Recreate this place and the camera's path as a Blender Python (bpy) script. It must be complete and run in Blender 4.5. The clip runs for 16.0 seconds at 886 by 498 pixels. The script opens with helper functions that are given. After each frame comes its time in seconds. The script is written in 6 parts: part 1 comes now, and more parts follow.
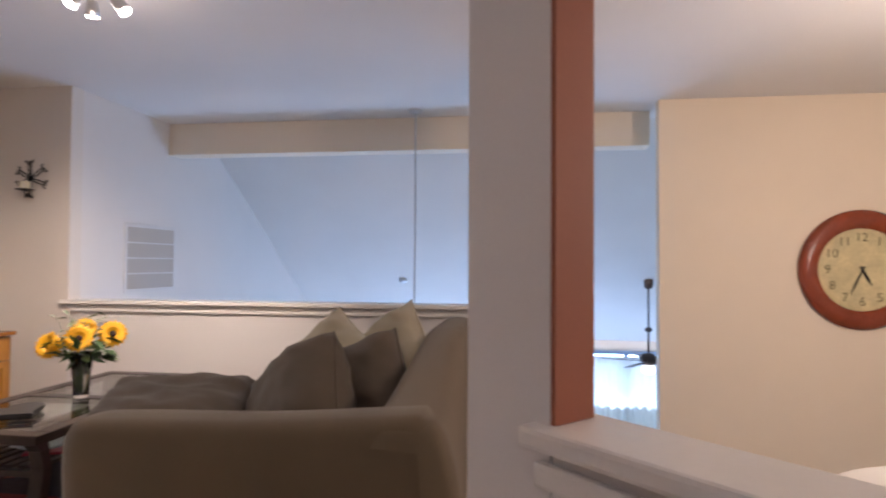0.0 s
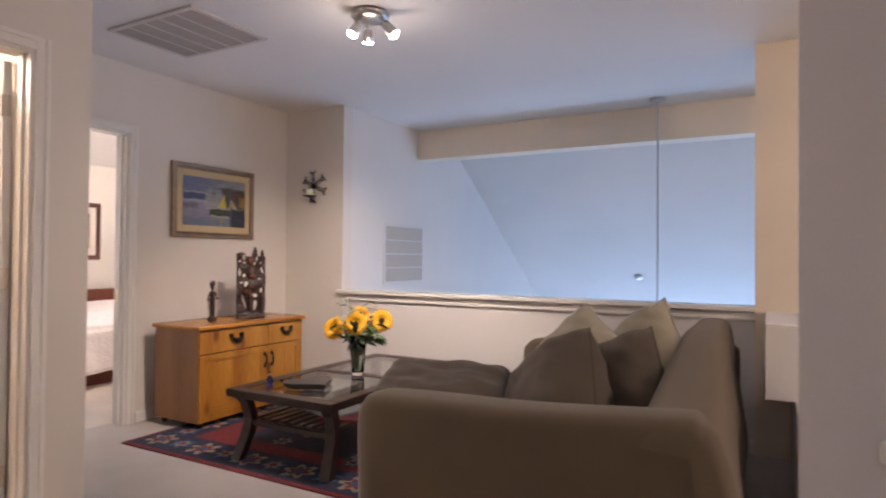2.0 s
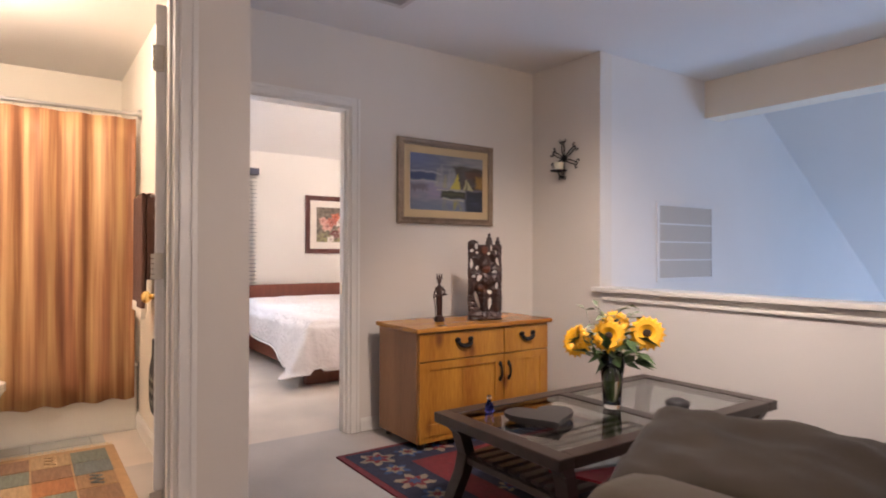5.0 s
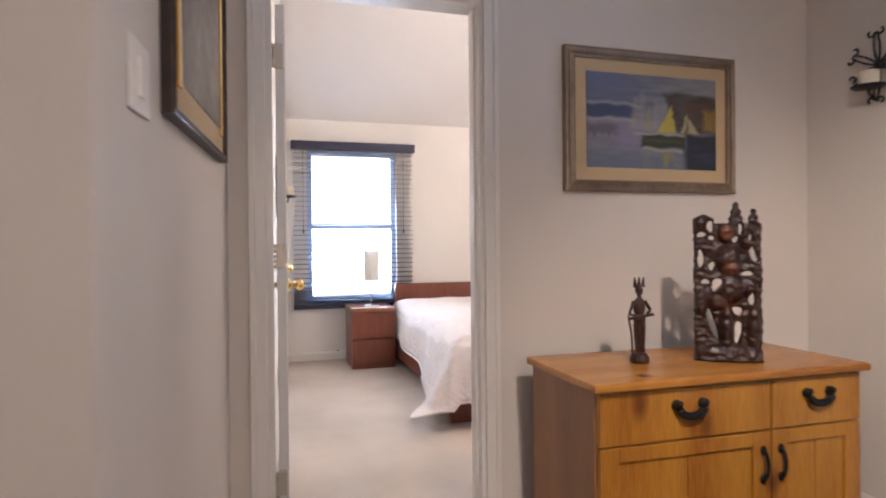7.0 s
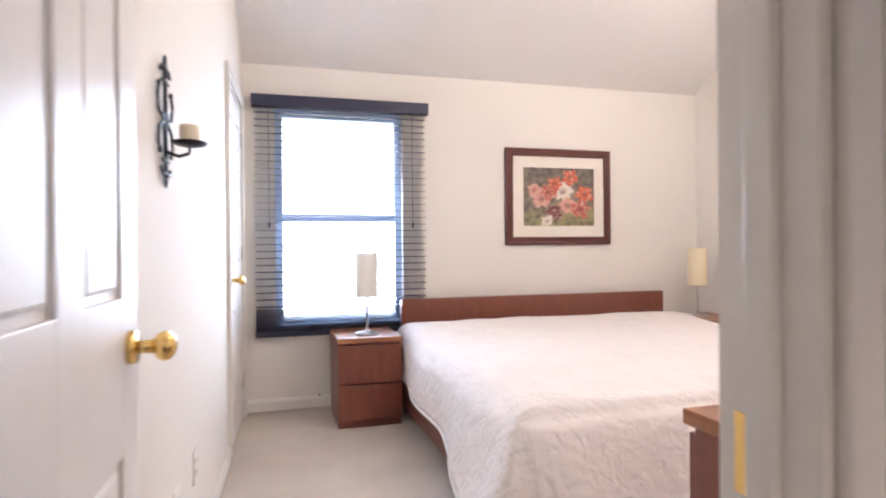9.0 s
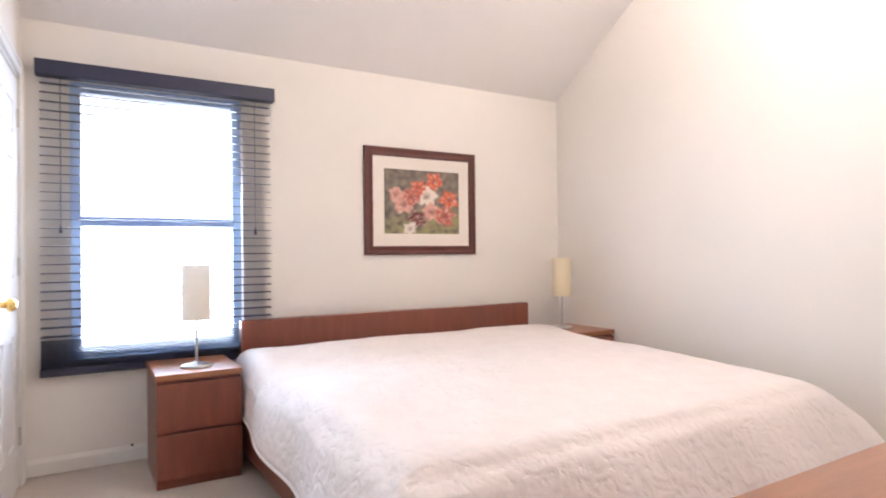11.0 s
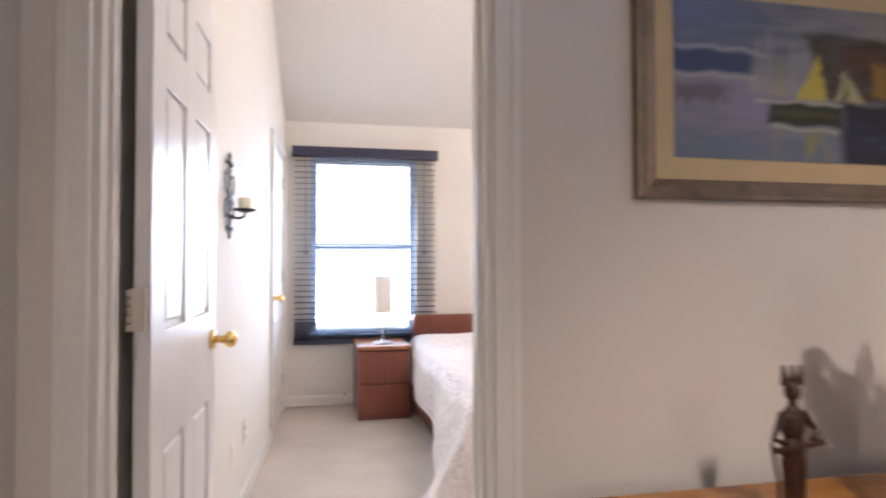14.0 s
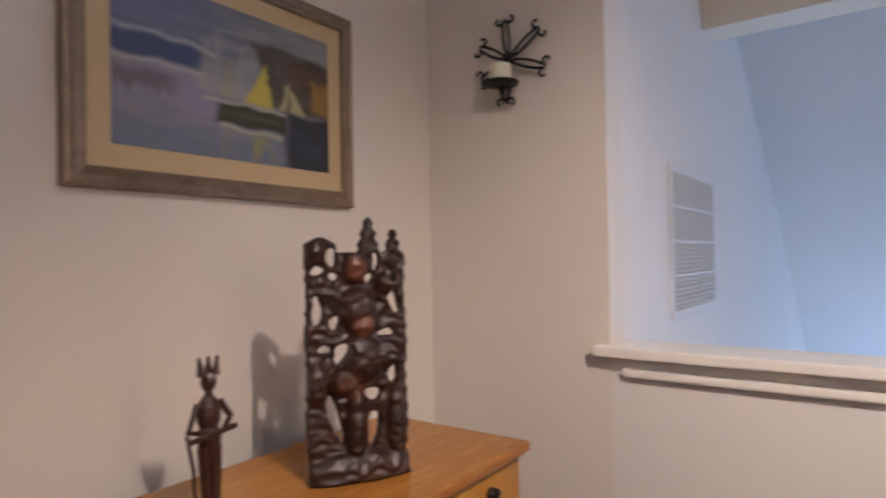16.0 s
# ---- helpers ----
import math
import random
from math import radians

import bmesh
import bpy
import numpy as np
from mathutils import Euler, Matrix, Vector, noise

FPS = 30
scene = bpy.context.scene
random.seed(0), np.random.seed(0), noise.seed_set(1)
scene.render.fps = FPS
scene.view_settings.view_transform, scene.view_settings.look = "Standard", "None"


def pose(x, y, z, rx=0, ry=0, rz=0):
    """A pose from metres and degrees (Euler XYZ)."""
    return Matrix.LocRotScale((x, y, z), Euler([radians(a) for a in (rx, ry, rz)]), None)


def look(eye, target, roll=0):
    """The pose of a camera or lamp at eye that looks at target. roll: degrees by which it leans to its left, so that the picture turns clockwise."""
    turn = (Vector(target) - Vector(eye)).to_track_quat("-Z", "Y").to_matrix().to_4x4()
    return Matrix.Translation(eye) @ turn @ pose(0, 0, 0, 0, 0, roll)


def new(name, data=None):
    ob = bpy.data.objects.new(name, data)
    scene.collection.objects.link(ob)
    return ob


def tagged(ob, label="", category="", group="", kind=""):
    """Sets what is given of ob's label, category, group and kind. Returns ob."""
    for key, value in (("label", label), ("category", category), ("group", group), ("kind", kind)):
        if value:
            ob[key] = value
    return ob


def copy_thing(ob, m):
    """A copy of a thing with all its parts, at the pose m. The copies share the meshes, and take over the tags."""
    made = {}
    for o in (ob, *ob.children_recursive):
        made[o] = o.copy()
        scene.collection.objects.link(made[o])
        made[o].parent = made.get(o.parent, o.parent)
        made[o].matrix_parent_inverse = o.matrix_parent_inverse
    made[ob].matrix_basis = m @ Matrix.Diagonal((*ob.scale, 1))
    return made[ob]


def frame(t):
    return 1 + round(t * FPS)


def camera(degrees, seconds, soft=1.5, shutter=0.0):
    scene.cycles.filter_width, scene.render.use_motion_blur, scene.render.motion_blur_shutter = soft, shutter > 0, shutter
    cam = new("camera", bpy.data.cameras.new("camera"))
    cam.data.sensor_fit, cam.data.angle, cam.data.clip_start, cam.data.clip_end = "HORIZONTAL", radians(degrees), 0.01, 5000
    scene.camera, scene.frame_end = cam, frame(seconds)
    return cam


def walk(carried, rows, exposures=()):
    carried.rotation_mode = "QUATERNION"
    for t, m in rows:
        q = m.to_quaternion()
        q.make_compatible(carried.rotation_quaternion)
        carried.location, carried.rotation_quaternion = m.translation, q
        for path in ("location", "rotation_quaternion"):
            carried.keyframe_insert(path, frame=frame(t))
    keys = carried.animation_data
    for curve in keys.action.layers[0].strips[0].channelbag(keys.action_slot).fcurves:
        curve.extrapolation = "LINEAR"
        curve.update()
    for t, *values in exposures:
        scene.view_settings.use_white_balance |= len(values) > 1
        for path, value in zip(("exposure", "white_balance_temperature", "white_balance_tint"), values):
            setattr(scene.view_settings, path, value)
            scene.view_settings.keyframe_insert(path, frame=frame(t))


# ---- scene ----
cam = camera(73.0, 16.0, soft=1.9, shutter=0.5)
PATH = [
    (0, (0.17, 0.639, 1.18), (-0.098, 2.621, 1.227), 0.3),
    (0.5, (0.129, 0.607, 1.184), (-0.337, 2.552, 1.225), 0.5),
    (1, (0.099, 0.597, 1.187), (-0.53, 2.495, 1.219), 0.5),
    (1.5, (0.076, 0.598, 1.182), (-0.72, 2.433, 1.214), 0.4),
    (2, (0.053, 0.568, 1.18), (-0.907, 2.322, 1.208), 0.5),
    (2.5, (0.02, 0.558, 1.174), (-1.088, 2.223, 1.2), 0.5),
    (3, (-0.009, 0.591, 1.163), (-1.267, 2.145, 1.187), 0.5),
    (3.5, (-0.063, 0.686, 1.14), (-1.452, 2.125, 1.166), 0.4),
    (5.8, (-0.87, 1.905, 1.124), (-2.651, 2.815, 1.114), -0.4),
    (6, (-0.988, 1.973, 1.136), (-2.808, 2.801, 1.121), -0.6),
    (6.5, (-1.361, 2.189, 1.102), (-3.253, 2.836, 1.091), -0.4),
    (7, (-1.74, 2.382, 1.107), (-3.66, 2.94, 1.096), -0.5),
    (7.5, (-2.148, 2.513, 1.107), (-4.073, 3.055, 1.094), -0.7),
    (8, (-2.61, 2.614, 1.101), (-4.547, 3.114, 1.087), -0.7),
    (8.5, (-3.072, 2.64, 1.1), (-5.005, 3.15, 1.09), -0.8),
    (9, (-3.467, 2.703, 1.104), (-5.389, 3.258, 1.095), -0.5),
    (9.5, (-3.764, 2.771, 1.091), (-5.607, 3.549, 1.089), -0.5),
    (9.7, (-3.845, 2.784, 1.095), (-5.643, 3.66, 1.094), -0.4),
    (10.6, (-4.02, 2.8, 1.11), (-5.703, 3.88, 1.12), -0.5),
    (11.8, (-3.686, 2.758, 1.145), (-5.57, 3.428, 1.174), -0.8),
    (12, (-3.588, 2.747, 1.156), (-5.515, 3.28, 1.186), -0.7),
    (12.5, (-3.328, 2.725, 1.163), (-5.311, 2.981, 1.202), -0.6),
    (13, (-3.112, 2.735, 1.168), (-5.102, 2.927, 1.209), -0.7),
    (13.5, (-2.834, 2.762, 1.183), (-4.824, 2.957, 1.222), -0.2),
    (14, (-2.623, 2.788, 1.173), (-4.579, 3.201, 1.218), -0.1),
    (14.5, (-2.514, 2.835, 1.173), (-4.372, 3.576, 1.212), -0.6),
    (15, (-2.495, 2.901, 1.166), (-4.196, 3.952, 1.203), -0.6),
    (15.5, (-2.515, 2.958, 1.167), (-3.995, 4.303, 1.195), -1.0),
    (16, (-2.552, 2.985, 1.161), (-3.733, 4.6, 1.19), -1.0),
]
walk(cam, [(t, look(eye, target, roll)) for t, eye, target, roll in PATH],
     exposures=[(0, 0.22, 6550, 21), (4, 0.22, 6550, 21), (6, 0.1, 6400, 20), (10, 0.12, 6200, 18), (13.5, 0.12, 6200, 18), (15, 0.0, 6400, 20), (16, 0.0, 6500, 20)])

# ---- world and light ----
world = bpy.data.worlds.new("world")
scene.world = world
world.use_nodes = True
wn = world.node_tree
sky = wn.nodes.new("ShaderNodeTexSky")
sky.sky_type, sky.sun_disc = "NISHITA", False
sky.sun_elevation, sky.sun_rotation = radians(35), radians(200)
wn.links.new(sky.outputs[0], wn.nodes["Background"].inputs[0])
wn.nodes["Background"].inputs[1].default_value = 0.12


def lamp(name, kind, m, watts, color, size=0.1, size_y=None):
    d = bpy.data.lights.new(name, kind)
    d.energy, d.color = watts, color
    if kind == "AREA":
        d.shape, d.size, d.size_y = "RECTANGLE", size, size_y or size
    elif kind == "SUN":
        d.angle = size
    else:
        d.shadow_soft_size = size
    ob = new(name, d)
    ob.matrix_world = m
    return ob


lamp("sun", "SUN", look((0, 0, 10), (3, 6, 6.2)), 2.0, (1, 0.95, 0.88), radians(0.5))
# daylight of the tall room's windows, of the bedroom window, the lamps of the place, and two added fill lamps
lamp("living_room_daylight", "AREA", look((0.3, 10.4, -1.35), (0.3, 6, 1.2)), 240, (0.36, 0.60, 1.0), 6.0, 2.4)
lamp("bedroom_daylight", "AREA", look((-7.72, 3.18, 1.33), (-5, 3.3, 0.9)), 62, (0.66, 0.83, 1.0), 0.8, 1.35)
WARM = (1.0, 0.87, 0.73)


def spot(eye, target, watts, size, blend):
    o = lamp("loft_spot_light", "SPOT", look(eye, target), watts, WARM, 0.03)
    o.data.spot_size, o.data.spot_blend = radians(size), blend


spot((-1.92, 3.12, 2.35), (-2.6, 3.0, 0.0), 14, 122, 0.8)
spot((-1.80, 3.20, 2.36), (-2.72, 4.45, 0.1), 155, 98, 0.95)
spot((-1.74, 3.22, 2.34), (-1.6, 3.0, 0.0), 20, 140, 0.8)
lamp("bathroom_light", "POINT", pose(-3.9, 1.1, 2.25), 58, (1.0, 0.86, 0.68), 0.12)
lamp("bedroom_light", "POINT", pose(-5.4, 4.9, 2.85), 66, (1.0, 0.89, 0.78), 0.15)
# Added warm fill for the clock wall; no fixture stands here.
lamp("landing_fill", "POINT", pose(2.4, 2.9, 1.7), 78, (1.0, 0.85, 0.70), 0.08)
# Added cool fill for column and near walls; stands in for unseen daylight.
lamp("unseen_hall_fill", "POINT", pose(0.4, -0.9, 1.9), 12, (0.86, 0.86, 1.0), 0.15)
lamp("loft_bulb_glow", "POINT", pose(-1.85, 3.2, 2.2), 2.5, WARM, 0.08)


# ---- materials ----
def mat(name, color, rough=0.6, vary=0.12, scale=6.0, fine=120.0, bump=0.15, metal=0.0, depth=0.002, stretch=None, second=None, **extra):
    m = bpy.data.materials.new(name)
    m.use_nodes = True
    n, k = m.node_tree.nodes, m.node_tree.links
    p = n["Principled BSDF"]
    p.inputs["Roughness"].default_value, p.inputs["Metallic"].default_value = rough, metal
    co = n.new("ShaderNodeTexCoord")
    mp = n.new("ShaderNodeMapping")
    mp.inputs["Scale"].default_value = stretch or (1, 1, 1)
    k.new(co.outputs["Object"], mp.inputs[0])
    a, b = n.new("ShaderNodeTexNoise"), n.new("ShaderNodeTexNoise")
    a.inputs["Scale"].default_value, a.inputs["Detail"].default_value = scale, 5
    b.inputs["Scale"].default_value, b.inputs["Detail"].default_value = fine, 3
    k.new(mp.outputs[0], a.inputs["Vector"])
    k.new(mp.outputs[0], b.inputs["Vector"])
    add = n.new("ShaderNodeMix")
    add.inputs[0].default_value = 0.35
    k.new(a.outputs["Fac"], add.inputs[2])
    k.new(b.outputs["Fac"], add.inputs[3])
    ramp = n.new("ShaderNodeValToRGB")
    lo = second or [c * (1 - vary) for c in color]
    hi = [min(1, c * (1 + vary * (0.0 if second else 0.6))) for c in color]
    ramp.color_ramp.elements[0].position, ramp.color_ramp.elements[1].position = 0.32, 0.68
    ramp.color_ramp.elements[0].color, ramp.color_ramp.elements[1].color = (*lo, 1), (*hi, 1)
    k.new(add.outputs[0], ramp.inputs[0])
    k.new(ramp.outputs[0], p.inputs["Base Color"])
    bp = n.new("ShaderNodeBump")
    bp.inputs["Strength"].default_value, bp.inputs["Distance"].default_value = bump, depth
    k.new(b.outputs["Fac"], bp.inputs["Height"])
    k.new(bp.outputs[0], p.inputs["Normal"])
    for key, v in extra.items():
        p.inputs[key.replace("_", " ")].default_value = v
    return m


def glow(name, color, strength):
    m = bpy.data.materials.new(name)
    m.use_nodes = True
    p = m.node_tree.nodes["Principled BSDF"]
    p.inputs["Base Color"].default_value = (*color, 1)
    p.inputs["Emission Color"].default_value = (*color, 1)
    p.inputs["Emission Strength"].default_value = strength
    return m


def glass(name, tint=(1, 1, 1), rough=0.0):
    m = bpy.data.materials.new(name)
    m.use_nodes = True
    p = m.node_tree.nodes["Principled BSDF"]
    p.inputs["Base Color"].default_value = (*tint, 1)
    p.inputs["Transmission Weight"].default_value, p.inputs["Roughness"].default_value, p.inputs["IOR"].default_value = 1, rough, 1.45
    return m


WALL = mat("wall_paint", (0.72, 0.665, 0.60), 0.75, 0.05, 1.2, 260, 0.12)
WALL_WHITE = mat("white_wall_paint", (0.74, 0.71, 0.68), 0.75, 0.05, 1.2, 260, 0.12)
CREAM = mat("cream_wall_paint", (0.80, 0.69, 0.55), 0.75, 0.05, 1.2, 260, 0.12)
BED_WALL = mat("bedroom_wall_paint", (0.80, 0.76, 0.70), 0.75, 0.04, 1.2, 260, 0.12)
RED = mat("terracotta_paint", (0.36, 0.115, 0.06), 0.6, 0.08, 2, 200, 0.1)
CEIL = mat("ceiling_paint", (0.78, 0.75, 0.72), 0.85, 0.04, 1.0, 180, 0.25)
TRIM = mat("gloss_white_trim", (0.80, 0.77, 0.72), 0.3, 0.04, 3, 90, 0.05)
DOOR = mat("white_door_paint", (0.82, 0.80, 0.78), 0.32, 0.03, 3, 70, 0.08, stretch=(6, 6, 0.6))
CARPET = mat("loft_carpet", (0.50, 0.45, 0.41), 0.95, 0.16, 2.2, 420, 0.8, depth=0.006)
BED_CARPET = mat("bedroom_carpet", (0.68, 0.59, 0.50), 0.95, 0.2, 1.7, 420, 0.8, depth=0.006)
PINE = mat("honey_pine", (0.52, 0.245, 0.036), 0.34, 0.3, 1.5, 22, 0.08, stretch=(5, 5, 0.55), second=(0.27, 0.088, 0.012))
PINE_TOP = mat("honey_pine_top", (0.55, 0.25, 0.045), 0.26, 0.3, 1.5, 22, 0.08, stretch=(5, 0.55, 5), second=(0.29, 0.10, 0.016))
# Same pine as the front, with the sides' shade put into the colour.
PINE_SIDE = mat("shaded_pine_side", (0.36, 0.165, 0.06), 0.42, 0.3, 1.5, 22, 0.08, stretch=(5, 5, 0.55), second=(0.23, 0.095, 0.03))
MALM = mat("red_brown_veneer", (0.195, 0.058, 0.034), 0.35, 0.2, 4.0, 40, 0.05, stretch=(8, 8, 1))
# Tops: the same veneer, lightened in colour for the light falling on them.
MALM_TOP = mat("veneer_lit_top", (0.33, 0.13, 0.055), 0.3, 0.2, 4.0, 40, 0.05, stretch=(8, 1, 8))
DARKWOOD = mat("espresso_wood", (0.04, 0.024, 0.018), 0.35, 0.3, 5, 40, 0.1, stretch=(6, 1, 6))
CARVED = mat("carved_dark_wood", (0.06, 0.02, 0.012), 0.35, 0.4, 14, 90, 0.5, second=(0.018, 0.008, 0.006))
IRON = mat("black_iron", (0.02, 0.02, 0.022), 0.45, 0.3, 20, 150, 0.3, metal=0.6)
SOFA = mat("taupe_sofa_fabric", (0.118, 0.084, 0.048), 0.9, 0.12, 4, 700, 0.5, Sheen_Weight=0.12)
CUSHION = mat("grey_brown_cushion_velour", (0.074, 0.053, 0.033), 0.85, 0.22, 5, 500, 0.4, Sheen_Weight=0.1)
CUSHION_LIGHT = mat("light_taupe_cushion_linen", (0.33, 0.285, 0.20), 0.9, 0.15, 5, 500, 0.4, Sheen_Weight=0.2)
BRASS = mat("polished_brass", (0.86, 0.60, 0.22), 0.15, 0.05, 10, 80, 0.02, metal=1)
STEEL = mat("brushed_nickel", (0.55, 0.54, 0.53), 0.28, 0.08, 10, 100, 0.05, metal=1)
SWITCH = mat("switch_plastic", (0.83, 0.80, 0.74), 0.35, 0.03, 5, 60, 0.02)
PORCELAIN = mat("white_porcelain", (0.86, 0.84, 0.80), 0.08, 0.03, 4, 40, 0.0)
CANDLE = mat("cream_wax", (0.82, 0.75, 0.58), 0.5, 0.06, 10, 60, 0.05, Subsurface_Weight=0.2)
BULB = glow("lit_bulb", (1.0, 0.95, 0.88), 40)
GLASS = glass("clear_glass")
TABLEGLASS = glass("table_glass", (0.60, 0.66, 0.66))
PANE = glass("window_glass")
def translucent(m, share):
    n, k = m.node_tree.nodes, m.node_tree.links
    p, out = n["Principled BSDF"], n["Material Output"]
    t, mix = n.new("ShaderNodeBsdfTranslucent"), n.new("ShaderNodeMixShader")
    t.inputs[0].default_value = p.inputs["Base Color"].default_value if not p.inputs["Base Color"].is_linked else (0.9, 0.86, 0.8, 1)
    mix.inputs[0].default_value = share
    k.new(p.outputs[0], mix.inputs[1])
    k.new(t.outputs[0], mix.inputs[2])
    k.new(mix.outputs[0], out.inputs[0])
    return m


FROST = translucent(mat("lamp_shade_paper", (0.86, 0.80, 0.72), 0.8, 0.05, 6, 200, 0.1), 0.65)
CREAMSHADE = translucent(mat("cream_shade_fabric", (0.85, 0.74, 0.52), 0.8, 0.05, 6, 200, 0.1), 0.3)
# Dark wood slats; the blue daylight on them is put into the colour.
BLIND = mat("daylight_tinted_slat", (0.022, 0.024, 0.055), 0.4, 0.15, 5, 60, 0.05, stretch=(1, 0.5, 8))
# White vinyl, blued in its colour for the sky light on it.
SASH = mat("sky_tinted_vinyl", (0.45, 0.60, 0.80), 0.3, 0.04, 5, 60, 0.02)
PAPER = mat("picture_mat_board", (0.80, 0.74, 0.66), 0.8, 0.03, 8, 200, 0.1)
LINEN = mat("linen_picture_mat", (0.60, 0.45, 0.26), 0.8, 0.06, 8, 300, 0.3)
GILT = mat("old_silver_gilt_frame", (0.26, 0.19, 0.13), 0.38, 0.35, 9, 60, 0.4, metal=0.35, stretch=(1, 1, 1))
MAHOG = mat("mahogany_frame", (0.11, 0.03, 0.022), 0.28, 0.2, 6, 50, 0.05)


def ink(name, color, rough=0.6):
    return mat(name, color, rough, 0.2, 22, 120, 0.2)


def knots(m):
    """Scattered dark knots over a board's grain."""
    n, k = m.node_tree.nodes, m.node_tree.links
    p = n["Principled BSDF"]
    src = p.inputs["Base Color"].links[0].from_socket
    co, mp, vo, rp, mx = n.new("ShaderNodeTexCoord"), n.new("ShaderNodeMapping"), n.new("ShaderNodeTexVoronoi"), n.new("ShaderNodeValToRGB"), n.new("ShaderNodeMix")
    mp.inputs["Scale"].default_value = (1, 1, 0.55)
    vo.inputs["Scale"].default_value = 5.5
    rp.color_ramp.elements[0].position, rp.color_ramp.elements[1].position = 0.06, 0.2
    rp.color_ramp.elements[0].color, rp.color_ramp.elements[1].color = (1, 1, 1, 1), (0, 0, 0, 1)
    mx.data_type = "RGBA"
    k.new(co.outputs["Object"], mp.inputs[0])
    k.new(mp.outputs[0], vo.inputs["Vector"])
    k.new(vo.outputs["Distance"], rp.inputs[0])
    k.new(rp.outputs[0], mx.inputs[0])
    k.new(src, mx.inputs[6])
    mx.inputs[7].default_value = (0.15, 0.045, 0.01, 1)
    k.new(mx.outputs[2], p.inputs["Base Color"])


for board in (PINE, PINE_TOP, PINE_SIDE):
    knots(board)


# ---- geometry helpers ----
def box(bm, a, b, bevel=0.0, m=None):
    (x0, y0, z0), (x1, y1, z1) = a, b
    r = bmesh.ops.create_cube(bm, size=1, matrix=Matrix.Translation(((x0 + x1) / 2, (y0 + y1) / 2, (z0 + z1) / 2)) @ Matrix.Diagonal((abs(x1 - x0), abs(y1 - y0), abs(z1 - z0), 1)))
    vs = r["verts"]
    if bevel:
        es = list({e for v in vs for e in v.link_edges})
        q = bmesh.ops.bevel(bm, geom=es, offset=bevel, segments=2, affect="EDGES", profile=0.6)
        vs = list({v for f in q["faces"] for v in f.verts} | {v for v in vs if v.is_valid})
    if m is not None:
        bmesh.ops.transform(bm, matrix=m, verts=vs)
    return bm


def cyl(bm, p, q, r0, r1=None, n=16):
    p, q = Vector(p), Vector(q)
    d = q - p
    m = Matrix.Translation((p + q) / 2) @ d.to_track_quat("Z", "Y").to_matrix().to_4x4()
    bmesh.ops.create_cone(bm, cap_ends=True, segments=n, radius1=r0, radius2=r0 if r1 is None else r1, depth=d.length, matrix=m)
    return bm


def ball(bm, c, r, n=12, rot=None):
    r = (r, r, r) if isinstance(r, (int, float)) else r
    m = Matrix.Translation(c) @ (rot or Matrix()) @ Matrix.Diagonal((*r, 1))
    bmesh.ops.create_uvsphere(bm, u_segments=n, v_segments=max(6, n * 2 // 3), radius=1, matrix=m)
    return bm


def tube(bm, pts, r, n=6):
    pts = [Vector(p) for p in pts]
    rings = []
    for i, p in enumerate(pts):
        d = (pts[min(i + 1, len(pts) - 1)] - pts[max(i - 1, 0)]).normalized()
        u = d.orthogonal().normalized() if not rings else (u - d * u.dot(d)).normalized()
        w = d.cross(u)
        rr = r if isinstance(r, (int, float)) else r[i]
        rings.append([bm.verts.new(p + (u * math.cos(k * math.tau / n) + w * math.sin(k * math.tau / n)) * rr) for k in range(n)])
    for a, b in zip(rings, rings[1:]):
        for k in range(n):
            bm.faces.new((a[k], a[(k + 1) % n], b[(k + 1) % n], b[k]))
    bm.faces.new(rings[0][::-1])
    bm.faces.new(rings[-1])
    return bm


def lathe(bm, profile, n=24, c=(0, 0, 0)):
    rings = [[bm.verts.new((c[0] + r * math.cos(k * math.tau / n), c[1] + r * math.sin(k * math.tau / n), c[2] + z)) for k in range(n)] for r, z in profile]
    for a, b in zip(rings, rings[1:]):
        for k in range(n):
            bm.faces.new((a[k], a[(k + 1) % n], b[(k + 1) % n], b[k]))
    bm.faces.new(rings[0][::-1])
    bm.faces.new(rings[-1])
    return bm


def prism(bm, pts, axis, lo, hi):
    """A flat outline in the other two axes, drawn out along one."""
    def at(a, b, c):
        return {"x": (c, a, b), "y": (a, c, b), "z": (a, b, c)}[axis]
    f = [bm.verts.new(at(a, b, lo)) for a, b in pts]
    g = [bm.verts.new(at(a, b, hi)) for a, b in pts]
    bm.faces.new(f)
    bm.faces.new(g[::-1])
    for i in range(len(pts)):
        j = (i + 1) % len(pts)
        bm.faces.new((f[j], f[i], g[i], g[j]))
    return bm


def mesh_of(name, bm, material, smooth=False):
    bmesh.ops.recalc_face_normals(bm, faces=bm.faces[:])
    d = bpy.data.meshes.new(name)
    bm.to_mesh(d)
    bm.free()
    for f in d.polygons:
        f.use_smooth = smooth
    d.materials.append(material)
    return d


def part(name, bm, material, parent=None, label="", smooth=False):
    ob = new(name, mesh_of(name, bm, material, smooth))
    if parent:
        ob.parent = parent
    return tagged(ob, label) if label else ob


def thing(name, label, category, m=None, group="", kind=""):
    ob = new(name)
    ob.empty_display_size = 0.1
    if m is not None:
        ob.matrix_world = m
    return tagged(ob, label, category, group, kind)


def struct(name, bm, material, label="", smooth=False):
    return tagged(part(name, bm, material, None, label, smooth), kind="structure")


def BM():
    return bmesh.new()


